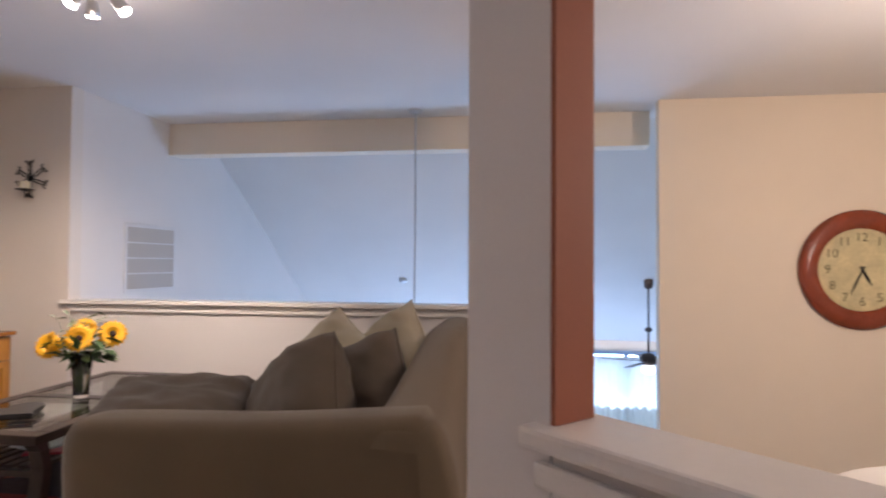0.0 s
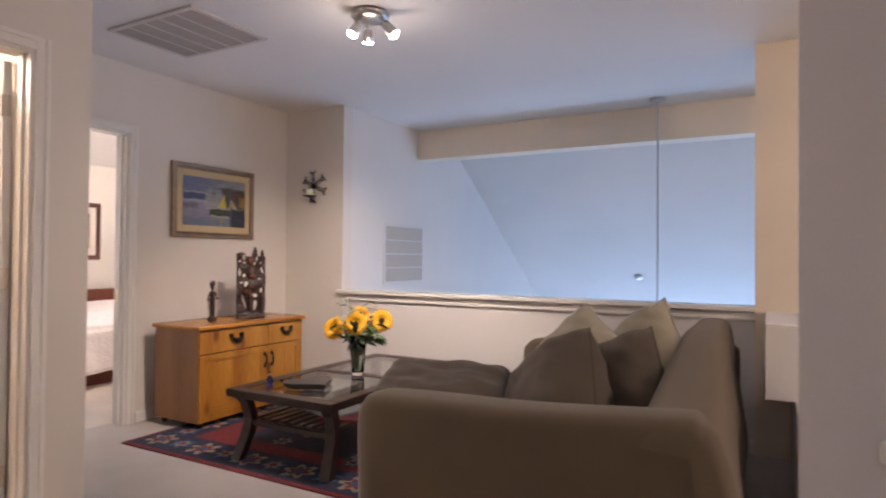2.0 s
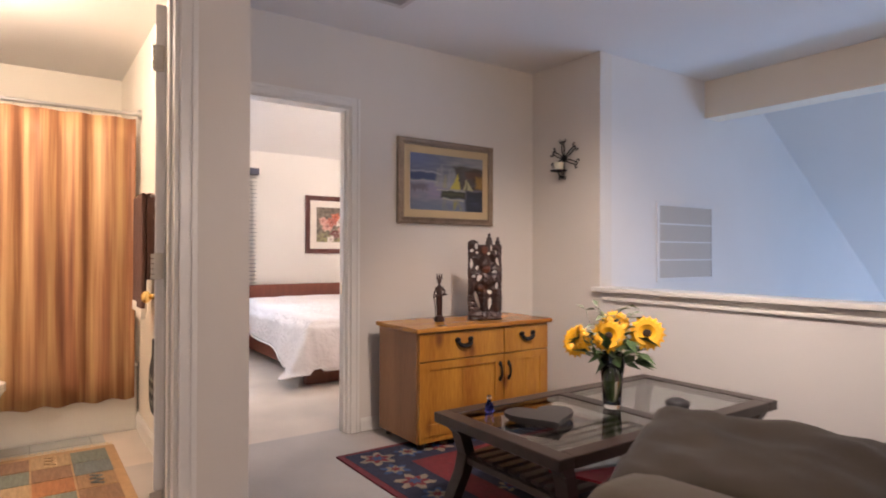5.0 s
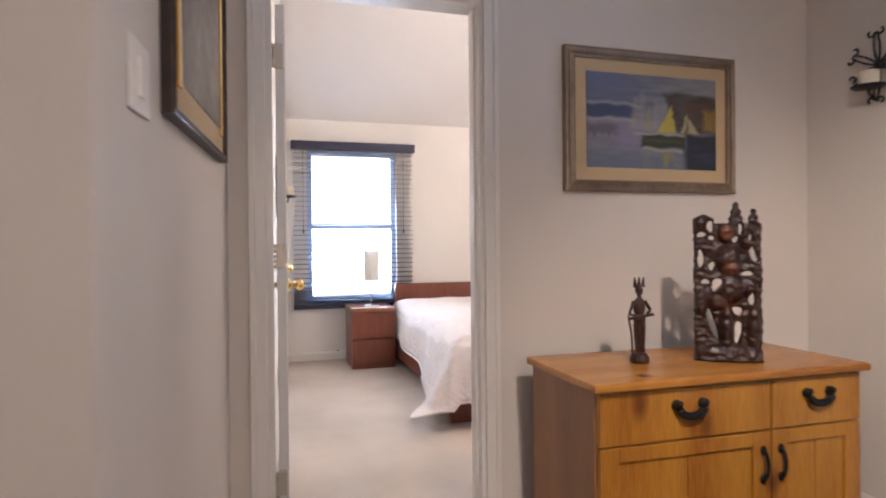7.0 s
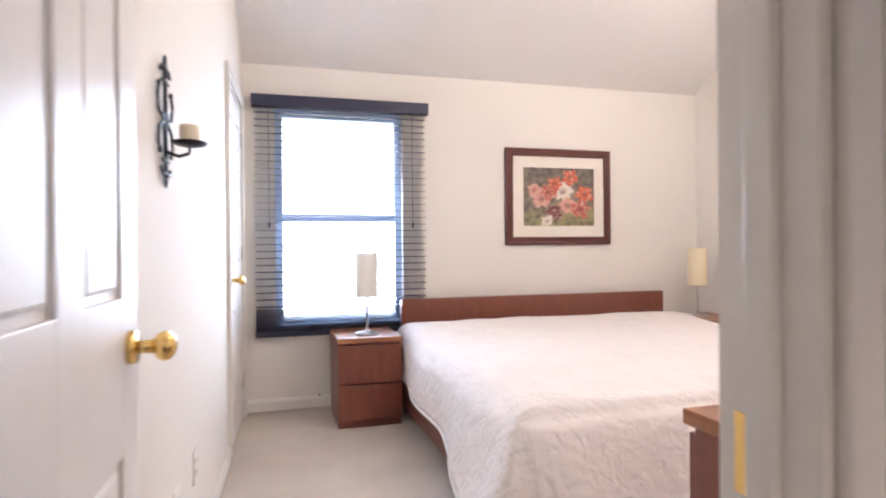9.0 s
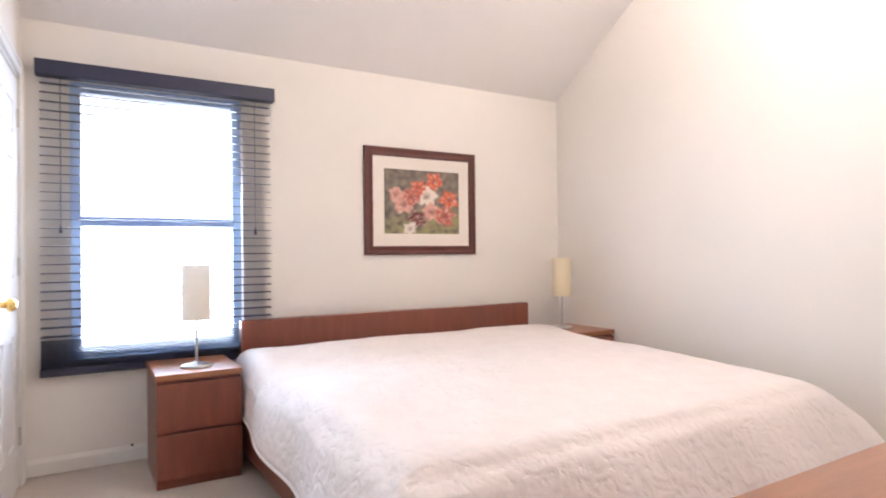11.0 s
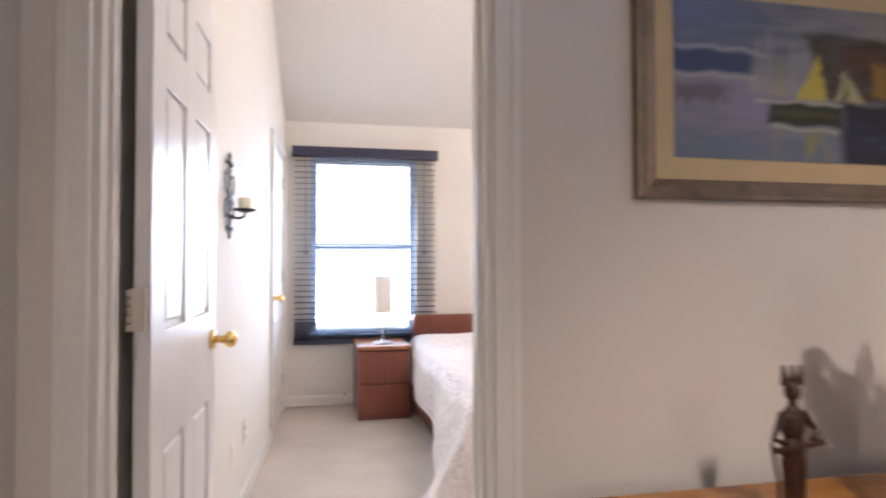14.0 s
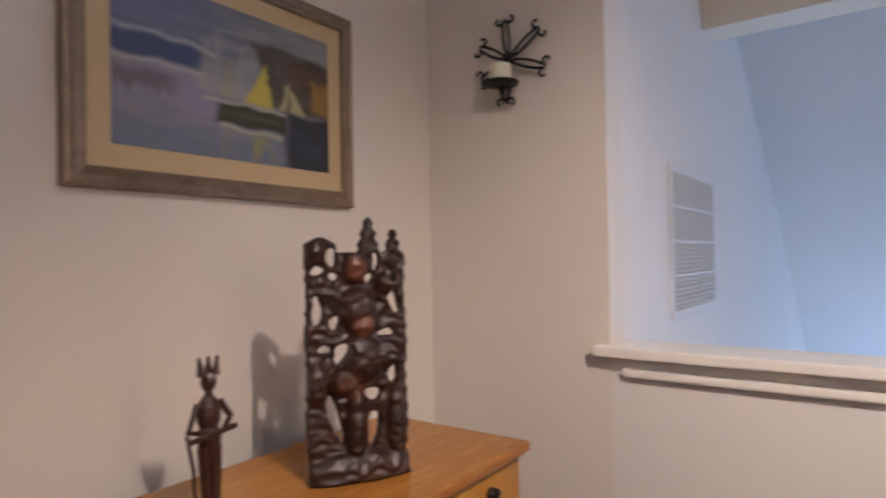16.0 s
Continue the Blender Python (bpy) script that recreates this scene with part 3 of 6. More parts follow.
def quilt():
    bm = BM()
    nu, nv = 96, 110
    x0, x1, y0, y1, top = -7.5, -5.40, 3.53, 5.68, 0.56
    side, foot, rad = 0.36, 0.37, 0.10
    grid = []
    for i in range(nu + 1):
        row = []
        for j in range(nv + 1):
            u = -0.02 + (x1 - x0 + foot) * i / nu
            sd = side - 0.12 + 0.2 * min(1, max(0, (u - 0.3) / 1.9)) ** 1.5
            v = -sd + (y1 - y0 + 2 * sd) * j / nv
            def fold(s, length):
                if s <= length - rad:
                    return s, 0.0
                a = (s - (length - rad)) / rad
                if a < math.pi / 2:
                    return length - rad + rad * math.sin(a), rad * (1 - math.cos(a))
                return length, rad + (s - (length - rad) - rad * math.pi / 2)
            px, dz = fold(u, x1 - x0)
            half = (y1 - y0) / 2
            q, dz2 = fold(abs(v - half), half)
            sgn = 1 if v > half else -1
            drop = max(dz, dz2) if min(dz, dz2) < 0.03 else math.hypot(dz, dz2) * 0.94
            p = Vector((x0 + px, y0 + half + sgn * q, top - drop))
            nz = noise.noise(Vector((u * 1.6, v * 1.6, 0.3))) * 0.012 + noise.noise(Vector((u * 5, v * 5, 7))) * 0.007
            if dz > 0.08:
                p.x += 0.03 + 0.62 * (dz - 0.08) + 0.035 * math.sin(v * 9 + noise.noise(Vector((v, 0, 3))) * 3) * min(1, dz / 0.3)
            if dz2 > 0.08:
                p.y += sgn * (0.025 + (0.12 + 0.4 * max(0, (u - 1.5) / 0.6)) * (dz2 - 0.08) + 0.02 * math.sin(u * 8 + 1.3) * min(1, dz2 / 0.3))
            if dz > 0.1 and dz2 > 0.1:
                p.x += 0.05
                p.y += sgn * 0.03
                p.z -= 0.03
            p.z += nz - 0.05 * max(0, (u - 1.2) / 1.0) * (1 if drop < 0.05 else 0.4) + 0.045 * math.exp(-((u - 0.25) / 0.25) ** 2) * (1 if drop < 0.06 else 0)
            row.append(bm.verts.new((p.x, p.y, max(0.12, p.z))))
        grid.append(row)
    rim = [grid[i][0].co.copy() for i in range(nu + 1)] + [grid[nu][j].co.copy() for j in range(1, nv + 1)] + [grid[i][nv].co.copy() for i in range(nu - 1, -1, -1)]
    for i in range(nu):
        for j in range(nv):
            bm.faces.new((grid[i][j], grid[i + 1][j], grid[i + 1][j + 1], grid[i][j + 1]))
    ob = part("bedspread", bm, QUILT, None, "", True)
    sol = ob.modifiers.new("thickness", "SOLIDIFY")
    sol.thickness, sol.offset = 0.012, -1
    r = thing("bedspread", "white quilted matelasse bedspread draped over the bed", "bedspread")
    ob.name, ob.parent = "quilted_cover", r
    edge = [p + Vector((0, 0, -0.004)) for p in rim]
    part("hem", tube(BM(), edge, 0.008, 6), QUILT, r, "stitched hem", True)
    return r


quilt()


def chest(m):
    r = thing("chest_of_drawers", "red-brown veneer chest of drawers against the wall", "dresser", m)
    part("body", box(BM(), (0, 0, 0.0), (0.46, 1.6, 0.748), 0.002), MALM, r)
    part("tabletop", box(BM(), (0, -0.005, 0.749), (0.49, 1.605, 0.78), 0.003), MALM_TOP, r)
    for j in range(2):
        for z0, z1 in ((0.05, 0.27), (0.285, 0.505), (0.52, 0.735)):
            part("drawer_front", box(BM(), (0.462, 0.004 + j * 0.8, z0), (0.482, 0.796 + j * 0.8, z1), 0.003), MALM, r)


chest(Matrix.Translation((BE - 0.005, 3.49 + 1.6, 0)) @ Matrix.Rotation(radians(180), 4, "Z"))


def table_lamp(m, label, shade_mat, tall):
    r = thing("table_lamp", label, "table lamp", m, "bedside table lamps")
    part("base", lathe(BM(), [(0.072, 0), (0.076, 0.006), (0.07, 0.015), (0.016, 0.022), (0.01, 0.032)], 24), STEEL, r, "", True)
    part("stem", cyl(BM(), (0, 0, 0.02), (0, 0, tall + 0.02), 0.007, None, 10), STEEL, r)
    bm = BM()
    w, z0, z1 = 0.07, tall - 0.02, tall + 0.26
    lathe(bm, [(w, z0), (w, z1), (w - 0.003, z1), (w - 0.003, z0)], 28)
    for f in [f for f in bm.faces if len(f.verts) > 4]:
        bm.faces.remove(f)
    part("shade", bm, shade_mat, r, "", True)
    return r


table_lamp(pose(-7.25, 3.29, 0.55), "slim steel table lamp with white paper shade on the nightstand", FROST, 0.26)
table_lamp(pose(-7.35, 5.86, 0.55), "slim table lamp with cream shade on the far nightstand", CREAMSHADE, 0.26)


def framed(name, label, w, h, fr, matw, fmat, mmat, m, depth=0.03):
    """Local x across, z up, y out of the wall towards -y; origin at the middle of the back."""
    r = thing(name, label, "picture", m)
    prof = [(0.0, 0.0), (0.0, 0.72), (0.08, 0.9), (0.22, 0.96), (0.36, 0.86), (0.52, 0.8), (0.68, 0.9), (0.84, 1.0), (0.94, 0.94), (1.0, 0.6), (1.0, 0.0)]
    corners = [(-1, -1), (1, -1), (1, 1), (-1, 1)]
    for k in range(4):
        bm = BM()
        ends = [[bm.verts.new((cx * (w / 2 - a * fr), -depth * b, cz * (h / 2 - a * fr))) for a, b in prof] for cx, cz in (corners[k], corners[(k + 1) % 4])]
        for i in range(len(prof)):
            j = (i + 1) % len(prof)
            bm.faces.new((ends[0][i], ends[0][j], ends[1][j], ends[1][i]))
        bm.faces.new(ends[0][::-1])
        bm.faces.new(ends[1])
        part("frame_rail", bm, fmat, r)
    part("mat_board", box(BM(), (-w / 2 + fr, -depth * 0.5, -h / 2 + fr), (w / 2 - fr, -0.002, h / 2 - fr)), mmat, r)
    cw, ch = w - 2 * fr - 2 * matw, h - 2 * fr - 2 * matw
    part("canvas", box(BM(), (-cw / 2, -depth * 0.56, -ch / 2), (cw / 2, -depth * 0.5, ch / 2)), PAPER, r)
    return r, cw, ch, -depth * 0.56


def patch(r, name, pts, cw, ch, y, material, layer):
    bm = BM()
    prism(bm, [(a * cw / 2, b * ch / 2) for a, b in pts], "y", y - 0.0006 * layer - 0.0006, y - 0.0006 * layer)
    return part(name, bm, material, r)


TOX = Matrix.Rotation(radians(90), 4, "Z")

PAINTED = bpy.data.materials.new("oil_paint_on_canvas")
PAINTED.use_nodes = True
pn, pk = PAINTED.node_tree.nodes, PAINTED.node_tree.links
pca, pnz, pbp = pn.new("ShaderNodeVertexColor"), pn.new("ShaderNodeTexNoise"), pn.new("ShaderNodeBump")
pca.layer_name = "pigment"
pnz.inputs["Scale"].default_value, pnz.inputs["Detail"].default_value = 90, 4
pbp.inputs["Strength"].default_value, pbp.inputs["Distance"].default_value = 0.4, 0.002
pk.new(pca.outputs[0], pn["Principled BSDF"].inputs["Base Color"])
pk.new(pnz.outputs["Fac"], pbp.inputs["Height"])
pk.new(pbp.outputs[0], pn["Principled BSDF"].inputs["Normal"])
pn["Principled BSDF"].inputs["Roughness"].default_value = 0.5


def mixc(a, b, f):
    f = max(0.0, min(1.0, f))
    return tuple(p + (q - p) * f for p, q in zip(a, b))


def soft(d, e=0.03):
    """1 inside (d positive), fading to 0 over e."""
    return max(0.0, min(1.0, 0.5 + d / (2 * e)))


def rect(u, v, u0, u1, v0, v1, e=0.03):
    return soft(min(u - u0, u1 - u, v - v0, v1 - v), e)


def tri(u, v, foot0, foot1, peak, v0, v1, e=0.02):
    f = (v - v0) / (v1 - v0)
    return soft(min(v - v0, v1 - v, u - (foot0 + (peak - foot0) * f), (foot1 + (peak - foot1) * f) - u), e)


def brush(u, v, seed, su=3.0, sv=11.0):
    return noise.noise(Vector((u * su, v * sv, seed)))


def harbour(u, v):
    u, v = u + 0.03 * brush(u, v, 1), v + 0.05 * brush(u, v, 2, 5, 4)
    b = brush(u, v, 5)
    c = mixc((0.10, 0.115, 0.17), (0.30, 0.30, 0.31), 0.5 + 0.4 * u + 0.5 * b)
    c = mixc(c, (0.14, 0.17, 0.30), soft(-0.3 - u, 0.4) * soft(v - 0.5, 0.3))
    if v < 0.03:
        c = mixc((0.28, 0.26, 0.31), (0.15, 0.18, 0.25), soft(-0.55 - v, 0.3) + 0.6 * b)
        c = mixc(c, (0.30, 0.25, 0.38), rect(u, v, -0.5, -0.18, -0.55, 0.0, 0.12) * 0.8)
        c = mixc(c, (0.13, 0.10, 0.13), rect(u, v, -1.0, -0.55, -0.3 - 0.15 * brush(u, 0, 3, 14), -0.1, 0.06) * 0.8)
    top = 0.34 - 0.18 * (u + 0.75) ** 2
    c = mixc(c, (0.42, 0.42, 0.46), rect(u, v, -1.1, -0.2, top, top + 0.06) * 0.8)
    c = mixc(c, (0.045, 0.07, 0.16), rect(u, v, -1.1, -0.27, 0.07, top))
    c = mixc(c, (0.44, 0.42, 0.42), rect(u, v, -1.1, -0.3, 0.0, 0.06) * 0.9)
    for x0, hgt, col in ((-0.29, 0.48, (0.42, 0.40, 0.32)), (-0.18, 0.62, (0.36, 0.36, 0.36)), (-0.08, 0.3, (0.44, 0.40, 0.18)), (0.03, 0.5, (0.38, 0.38, 0.38)), (0.12, 0.45, (0.33, 0.33, 0.33))):
        c = mixc(c, col, tri(u, v, x0 - 0.06, x0 + 0.05, x0 + 0.02, -0.15, hgt, 0.05) * 0.75)
    c = mixc(c, (0.05, 0.034, 0.02), rect(u, v, 0.26 - 0.1 * soft(v - 0.4, 0.2), 1.1, -0.2, 0.66 - 0.25 * max(0, u - 0.75), 0.04) * (0.92 + 0.3 * b))
    c = mixc(c, (0.11, 0.045, 0.028), rect(u, v, 0.5, 0.95, 0.2, 0.48, 0.05) * 0.8)
    c = mixc(c, (0.36, 0.20, 0.03), rect(u, v, 0.8, 1.1, -0.15, 0.32, 0.04) * (0.6 + 0.8 * abs(brush(u, v, 8, 16, 2))))
    c = mixc(c, (0.008, 0.012, 0.028), rect(u, v, 0.5, 1.1, -1.1, -0.2 + 0.05 * b, 0.05))
    c = mixc(c, (0.03, 0.045, 0.09), rect(u, v, 0.62, 0.95, -0.85, -0.45, 0.15) * (0.5 + b))
    c = mixc(c, (0.60, 0.48, 0.07), tri(u, v, 0.06, 0.36, 0.28, -0.22, 0.38))
    c = mixc(c, (0.46, 0.42, 0.22), tri(u, v, 0.44, 0.72, 0.52, -0.2, 0.22))
    c = mixc(c, (0.05, 0.04, 0.02), tri(u, v, 0.5, 0.56, 0.53, -0.2, 0.12) * 0.8)
    hull = -0.16 + 0.12 * (v + 0.5)
    c = mixc(c, (0.026, 0.030, 0.012), rect(u, v, hull - 0.04, 0.5, -0.54, -0.27, 0.025))
    c = mixc(c, (0.09, 0.09, 0.03), rect(u, v, hull, 0.44, -0.42, -0.36, 0.03) * 0.7)
    c = mixc(c, (0.50, 0.48, 0.38), rect(u, v, -0.3, 0.5, -0.27, -0.235, 0.018) * 0.8)
    c = mixc(c, (0.45, 0.44, 0.32), rect(u, v, -0.16, 0.46, -0.61 - 0.06 * u, -0.56 - 0.06 * u, 0.02) * 0.9)
    c = mixc(c, (0.30, 0.28, 0.09), rect(u, v, -0.1, 0.4, -0.95, -0.64, 0.08) * max(0, 0.35 + 1.6 * brush(u, v, 9, 9, 2)))
    return mixc(c, (0.20, 0.19, 0.15), 0.1)


def poppies(u, v):
    u, v = u + 0.06 * brush(u, v, 3, 5, 5), v + 0.06 * brush(u, v, 4, 5, 5)
    b = brush(u, v, 6, 6, 6)
    c = mixc((0.11, 0.085, 0.07), (0.24, 0.20, 0.15), 0.5 + b)
    c = mixc(c, (0.30, 0.28, 0.12), soft(-0.45 - v + 0.2 * u, 0.3) * (0.7 + b))
    for i, (a, d, rr, col) in enumerate(BLOOMS):
        du, dv = u - a, (v - d) / 1.15
        q, ang = math.hypot(du, dv), math.atan2(dv, du)
        edge = rr * (1 + 0.14 * math.sin(5 * ang + i) + 0.07 * math.sin(9 * ang + 2 * i))
        if q < edge + 0.05:
            petal = mixc(PETALS[col], (0.75, 0.62, 0.52), 0.12 + 0.7 * brush(q * 3, ang, i, 3, 2))
            petal = mixc(petal, (0.16, 0.04, 0.03), soft(rr * 0.28 - q, 0.05) * 0.7)
            c = mixc(c, petal, soft(edge - q, 0.03))
    return c


def canvas(r, cw, ch, y, colour, nu=110, nv=80):
    bm = BM()
    g = [[bm.verts.new((cw * (i / nu - 0.5), y - 0.0012, ch * (j / nv - 0.5))) for j in range(nv + 1)] for i in range(nu + 1)]
    for i in range(nu):
        for j in range(nv):
            bm.faces.new((g[i][j], g[i + 1][j], g[i + 1][j + 1], g[i][j + 1]))
    ob = part("painted_surface", bm, PAINTED, r, "painted canvas")
    at = ob.data.color_attributes.new("pigment", "FLOAT_COLOR", "POINT")
    for k, vt in enumerate(ob.data.vertices):
        at.data[k].color = (*colour(vt.co.x * 2 / cw, vt.co.z * 2 / ch), 1)
    return ob


r, cw, ch, y = framed("sailboat_painting", "framed harbour painting with yellow sails in a silvered frame", 0.80, 0.568, 0.045, 0.05, GILT, LINEN, Matrix.Translation((WX + 0.001, 3.888, 1.601)) @ TOX)
canvas(r, cw, ch, y, harbour)
r, cw, ch, y = framed("flower_picture", "framed print of red and white poppies in mahogany frame", 0.89, 0.735, 0.06, 0.085, MAHOG, PAPER, Matrix.Translation((BW + 0.001, 4.853, 1.477)) @ TOX)
BLOOMS = ((-0.5, -0.05, 0.27, 0), (0.1, 0.2, 0.27, 1), (-0.12, 0.45, 0.2, 2), (0.3, 0.68, 0.22, 2), (0.72, 0.1, 0.24, 2), (-0.15, -0.55, 0.22, 3), (0.25, -0.3, 0.24, 0), (0.6, -0.42, 0.26, 4), (-0.7, 0.22, 0.18, 0), (-0.35, -0.85, 0.16, 1), (-0.3, 0.15, 0.22, 4))
PETALS = ((0.62, 0.30, 0.24), (0.74, 0.68, 0.60), (0.60, 0.10, 0.03), (0.14, 0.02, 0.02), (0.46, 0.10, 0.06))
canvas(r, cw, ch, y, poppies, 90, 76)

# framed picture on the short wall beside the bedroom door
r, cw, ch, y = framed("gilt_picture", "picture in dark frame with gilt edge and cream mat", 0.70, 0.72, 0.018, 0.07, DARKWOOD, LINEN, BAYM @ pose(0.71, -0.001, 1.725), 0.026)
patch(r, "print_ground", [(-1, -1), (1, -1), (1, 1), (-1, 1)], cw, ch, y, mat("grey_print", (0.30, 0.27, 0.24), 0.5, 0.3, 5, 30, 0.2, second=(0.10, 0.09, 0.08)), 1)
for x0 in (-cw / 2 - 0.02, cw / 2):
    part("gilt_fillet", box(BM(), (x0, -0.022, -ch / 2 - 0.02), (x0 + 0.02, -0.0135, ch / 2 + 0.02), 0.003), BRASS, r)

# ---- loft furniture: sofa ----
def cushion(name, label, m, w, h, t, material, seed, pinch_by=0.05, box_like=0.5, wrinkle=0.006):
    bm = BM()
    n = 26
    def pt(u, v, s):
        e = (1 - u ** 4) * (1 - v ** 4)
        pinch = 1 - pinch_by * (1 - abs(u) ** 2) * abs(v) ** 6 - pinch_by * (1 - abs(v) ** 2) * abs(u) ** 6
        q = noise.noise(Vector((u * 2 + seed, v * 2, s))) * 0.014 + noise.noise(Vector((u * 5 + seed, v * 3, s * 2))) * 0.004
        wr = wrinkle * math.sin((u * 1.2 + v) * 9 + seed + 2 * noise.noise(Vector((u * 2, v * 2, seed)))) * min(1, abs(u * v) ** 0.5 + 0.15) + wrinkle * 0.6 * noise.noise(Vector((u * 3 + v * 7, v * 2 - u * 3, seed)))
        return Vector((u * w / 2 * pinch, v * h / 2 * pinch, s * (t / 2 * max(0, e) ** box_like + (q + wr) * (e > 0))))
    for s in (1, -1):
        g = [[bm.verts.new(pt(-1 + 2 * i / n, -1 + 2 * j / n, s)) for j in range(n + 1)] for i in range(n + 1)]
        for i in range(n):
            for j in range(n):
                bm.faces.new((g[i][j], g[i + 1][j], g[i + 1][j + 1], g[i][j + 1]))
    bmesh.ops.remove_doubles(bm, verts=bm.verts[:], dist=0.0008)
    r = thing(name, label, "cushion", m)
    part("cover", bm, material, r, "", True)
    edge = [(-1 + 2 * k / 14, -1) for k in range(14)] + [(1, -1 + 2 * k / 14) for k in range(14)] + [(1 - 2 * k / 14, 1) for k in range(14)] + [(-1, 1 - 2 * k / 14) for k in range(15)]
    part("piping", tube(BM(), [pt(u, v, 0) for u, v in edge], 0.004, 6), material, r, "", True)
    return r


SX0, SX1, SY0, SY1 = -1.36, -0.05, 2.42, 4.45
sofa = thing("sofa", "taupe fabric sofa with rounded arms behind the coffee table", "sofa")
part("base", box(BM(), (SX0 + 0.03, SY0 + 0.03, 0.06), (SX1 - 0.06, SY1 - 0.03, 0.30), 0.02), SOFA, sofa)


def loft(rings):
    bm = BM()
    vs = [[bm.verts.new(p) for p in ring] for ring in rings]
    n = len(vs[0])
    for a, b in zip(vs, vs[1:]):
        for k in range(n):
            bm.faces.new((a[k], a[(k + 1) % n], b[(k + 1) % n], b[k]))
    bm.faces.new(vs[0][::-1])
    bm.faces.new(vs[-1])
    return bm


def rounded(c0, c1, z0, z1, shrink=0.0, n=40, power=5.0):
    """Soft-cornered outline of a padded section, as pairs across and up."""
    out = []
    for k in range(n):
        a = math.tau * k / n
        ca, sa = math.cos(a), math.sin(a)
        x = math.copysign(abs(ca) ** (2 / power), ca) * ((c1 - c0) / 2 - shrink)
        z = math.copysign(abs(sa) ** (2 / power), sa) * ((z1 - z0) / 2 - shrink)
        out.append(((c0 + c1) / 2 + x, (z0 + z1) / 2 + z))
    return out


def padded_arm(y0, y1):
    rings = []
    n = 26
    for i in range(n + 1):
        f = i / n
        x = SX0 + (SX1 - 0.05 - SX0) * f
        e = 0.05 * max(0, 1 - f / 0.06) ** 2 + 0.04 * max(0, 1 - (1 - f) / 0.04) ** 2
        top = 0.652 + 0.05 * f + 0.012 * max(0, (f - 0.7) / 0.3) ** 2 + 0.004 * math.sin(f * 9)
        rings.append([(x, yy + 0.008 * math.sin(zz * 7 + f * 3), zz) for yy, zz in rounded(y0, y1, 0.04, top, e)])
    return loft(rings)


def padded_back():
    rings = []
    n = 34
    for i in range(n + 1):
        f = i / n
        yy = SY0 + 0.01 + (SY1 - SY0 - 0.02) * f
        e = 0.035 * max(0, 1 - f / 0.03) ** 2 + 0.06 * max(0, 1 - (1 - f) / 0.06) ** 2
        g = min(1, max(0, (f - 0.06) / 0.55))
        top = 0.695 + 0.155 * (g * g * (3 - 2 * g) * 0.4 + g * 0.6)
        ring = []
        for xx, zz in rounded(-0.345, -0.045 - 0.075 * min(1, f / 0.6), 0.05, top, e, 40, 4.0):
            lean = max(0, (0.62 - zz)) * 0.16
            ring.append((xx + (lean if xx > -0.23 else -lean * 0.3), yy, zz))
        rings.append(ring)
    return loft(rings)


for y0 in (SY0, SY1 - 0.24):
    part("arm", padded_arm(y0, y0 + 0.24), SOFA, sofa, "", True)
part("backrest", padded_back(), SOFA, sofa, "", True)
for k in range(2):
    y0 = SY0 + 0.245 + k * 0.775
    part("seat_cushion", box(BM(), (SX0 + 0.02, y0, 0.305), (SX1 - 0.305, y0 + 0.765, 0.46), 0.045), SOFA, sofa, "", True)
for x in (SX0 + 0.1, SX1 - 0.15):
    for y in (SY0 + 0.1, SY1 - 0.1):
        part("leg", cyl(BM(), (x, y, 0), (x, y, 0.065), 0.022, 0.028), DARKWOOD, sofa)

def facing(c, nrm, spin):
    return Matrix.Translation(c) @ Vector(nrm).to_track_quat("Z", "Y").to_matrix().to_4x4() @ Matrix.Rotation(radians(spin), 4, "Z")


cushion("throw_cushion", "large grey-brown velour cushion leaning on the sofa back", facing((-0.71, 2.93, 0.60), (-0.62, -0.62, 0.42), 43), 0.47, 0.46, 0.33, CUSHION, 1, 0.0, 0.6)
cushion("throw_cushion", "grey-brown velour cushion leaning on the sofa back", facing((-0.54, 3.13, 0.60), (-0.35, -0.78, 0.5), 32), 0.50, 0.48, 0.28, CUSHION, 5, 0.02, 0.55)
cushion("throw_cushion", "light taupe linen cushion standing on the sofa", facing((-0.82, 3.62, 0.68), (-0.25, -0.75, 0.55), 58), 0.46, 0.44, 0.18, CUSHION_LIGHT, 9, 0.09)
cushion("throw_cushion", "light taupe linen cushion at the end of the sofa", facing((-0.50, 3.62, 0.70), (-0.45, -0.72, 0.45), 44), 0.46, 0.46, 0.20, CUSHION_LIGHT, 13, 0.07)
cushion("seat_pillow", "wrinkled dark grey-brown cushion lying on the sofa seat", facing((-1.23, 2.93, 0.57), (0.04, -0.14, 1), 3), 0.60, 0.48, 0.20, CUSHION, 17, 0.03, 0.22, 0.006)

# ---- coffee table, rug ----
rug = thing("rug", "dark blue and red patterned oriental rug on the carpet", "rug", pose(0, 0, 0))
RX0, RX1, RY0, RY1 = -3.5, -1.25, 2.9, 4.6
RUGN = mat("rug_navy", (0.022, 0.026, 0.055), 0.95, 0.4, 30, 500, 0.7, second=(0.012, 0.012, 0.03), depth=0.004)
RUGR = mat("rug_crimson", (0.16, 0.018, 0.022), 0.95, 0.3, 30, 500, 0.7, depth=0.004)
RUGC = mat("rug_cream", (0.25, 0.20, 0.14), 0.95, 0.3, 40, 500, 0.7, depth=0.004)
RUGB = mat("rug_blue", (0.04, 0.075, 0.16), 0.95, 0.3, 30, 500, 0.7, depth=0.004)
part("rug_edge", box(BM(), (RX0, RY0, 0.0), (RX1, RY1, 0.010), 0.003), RUGR, rug)
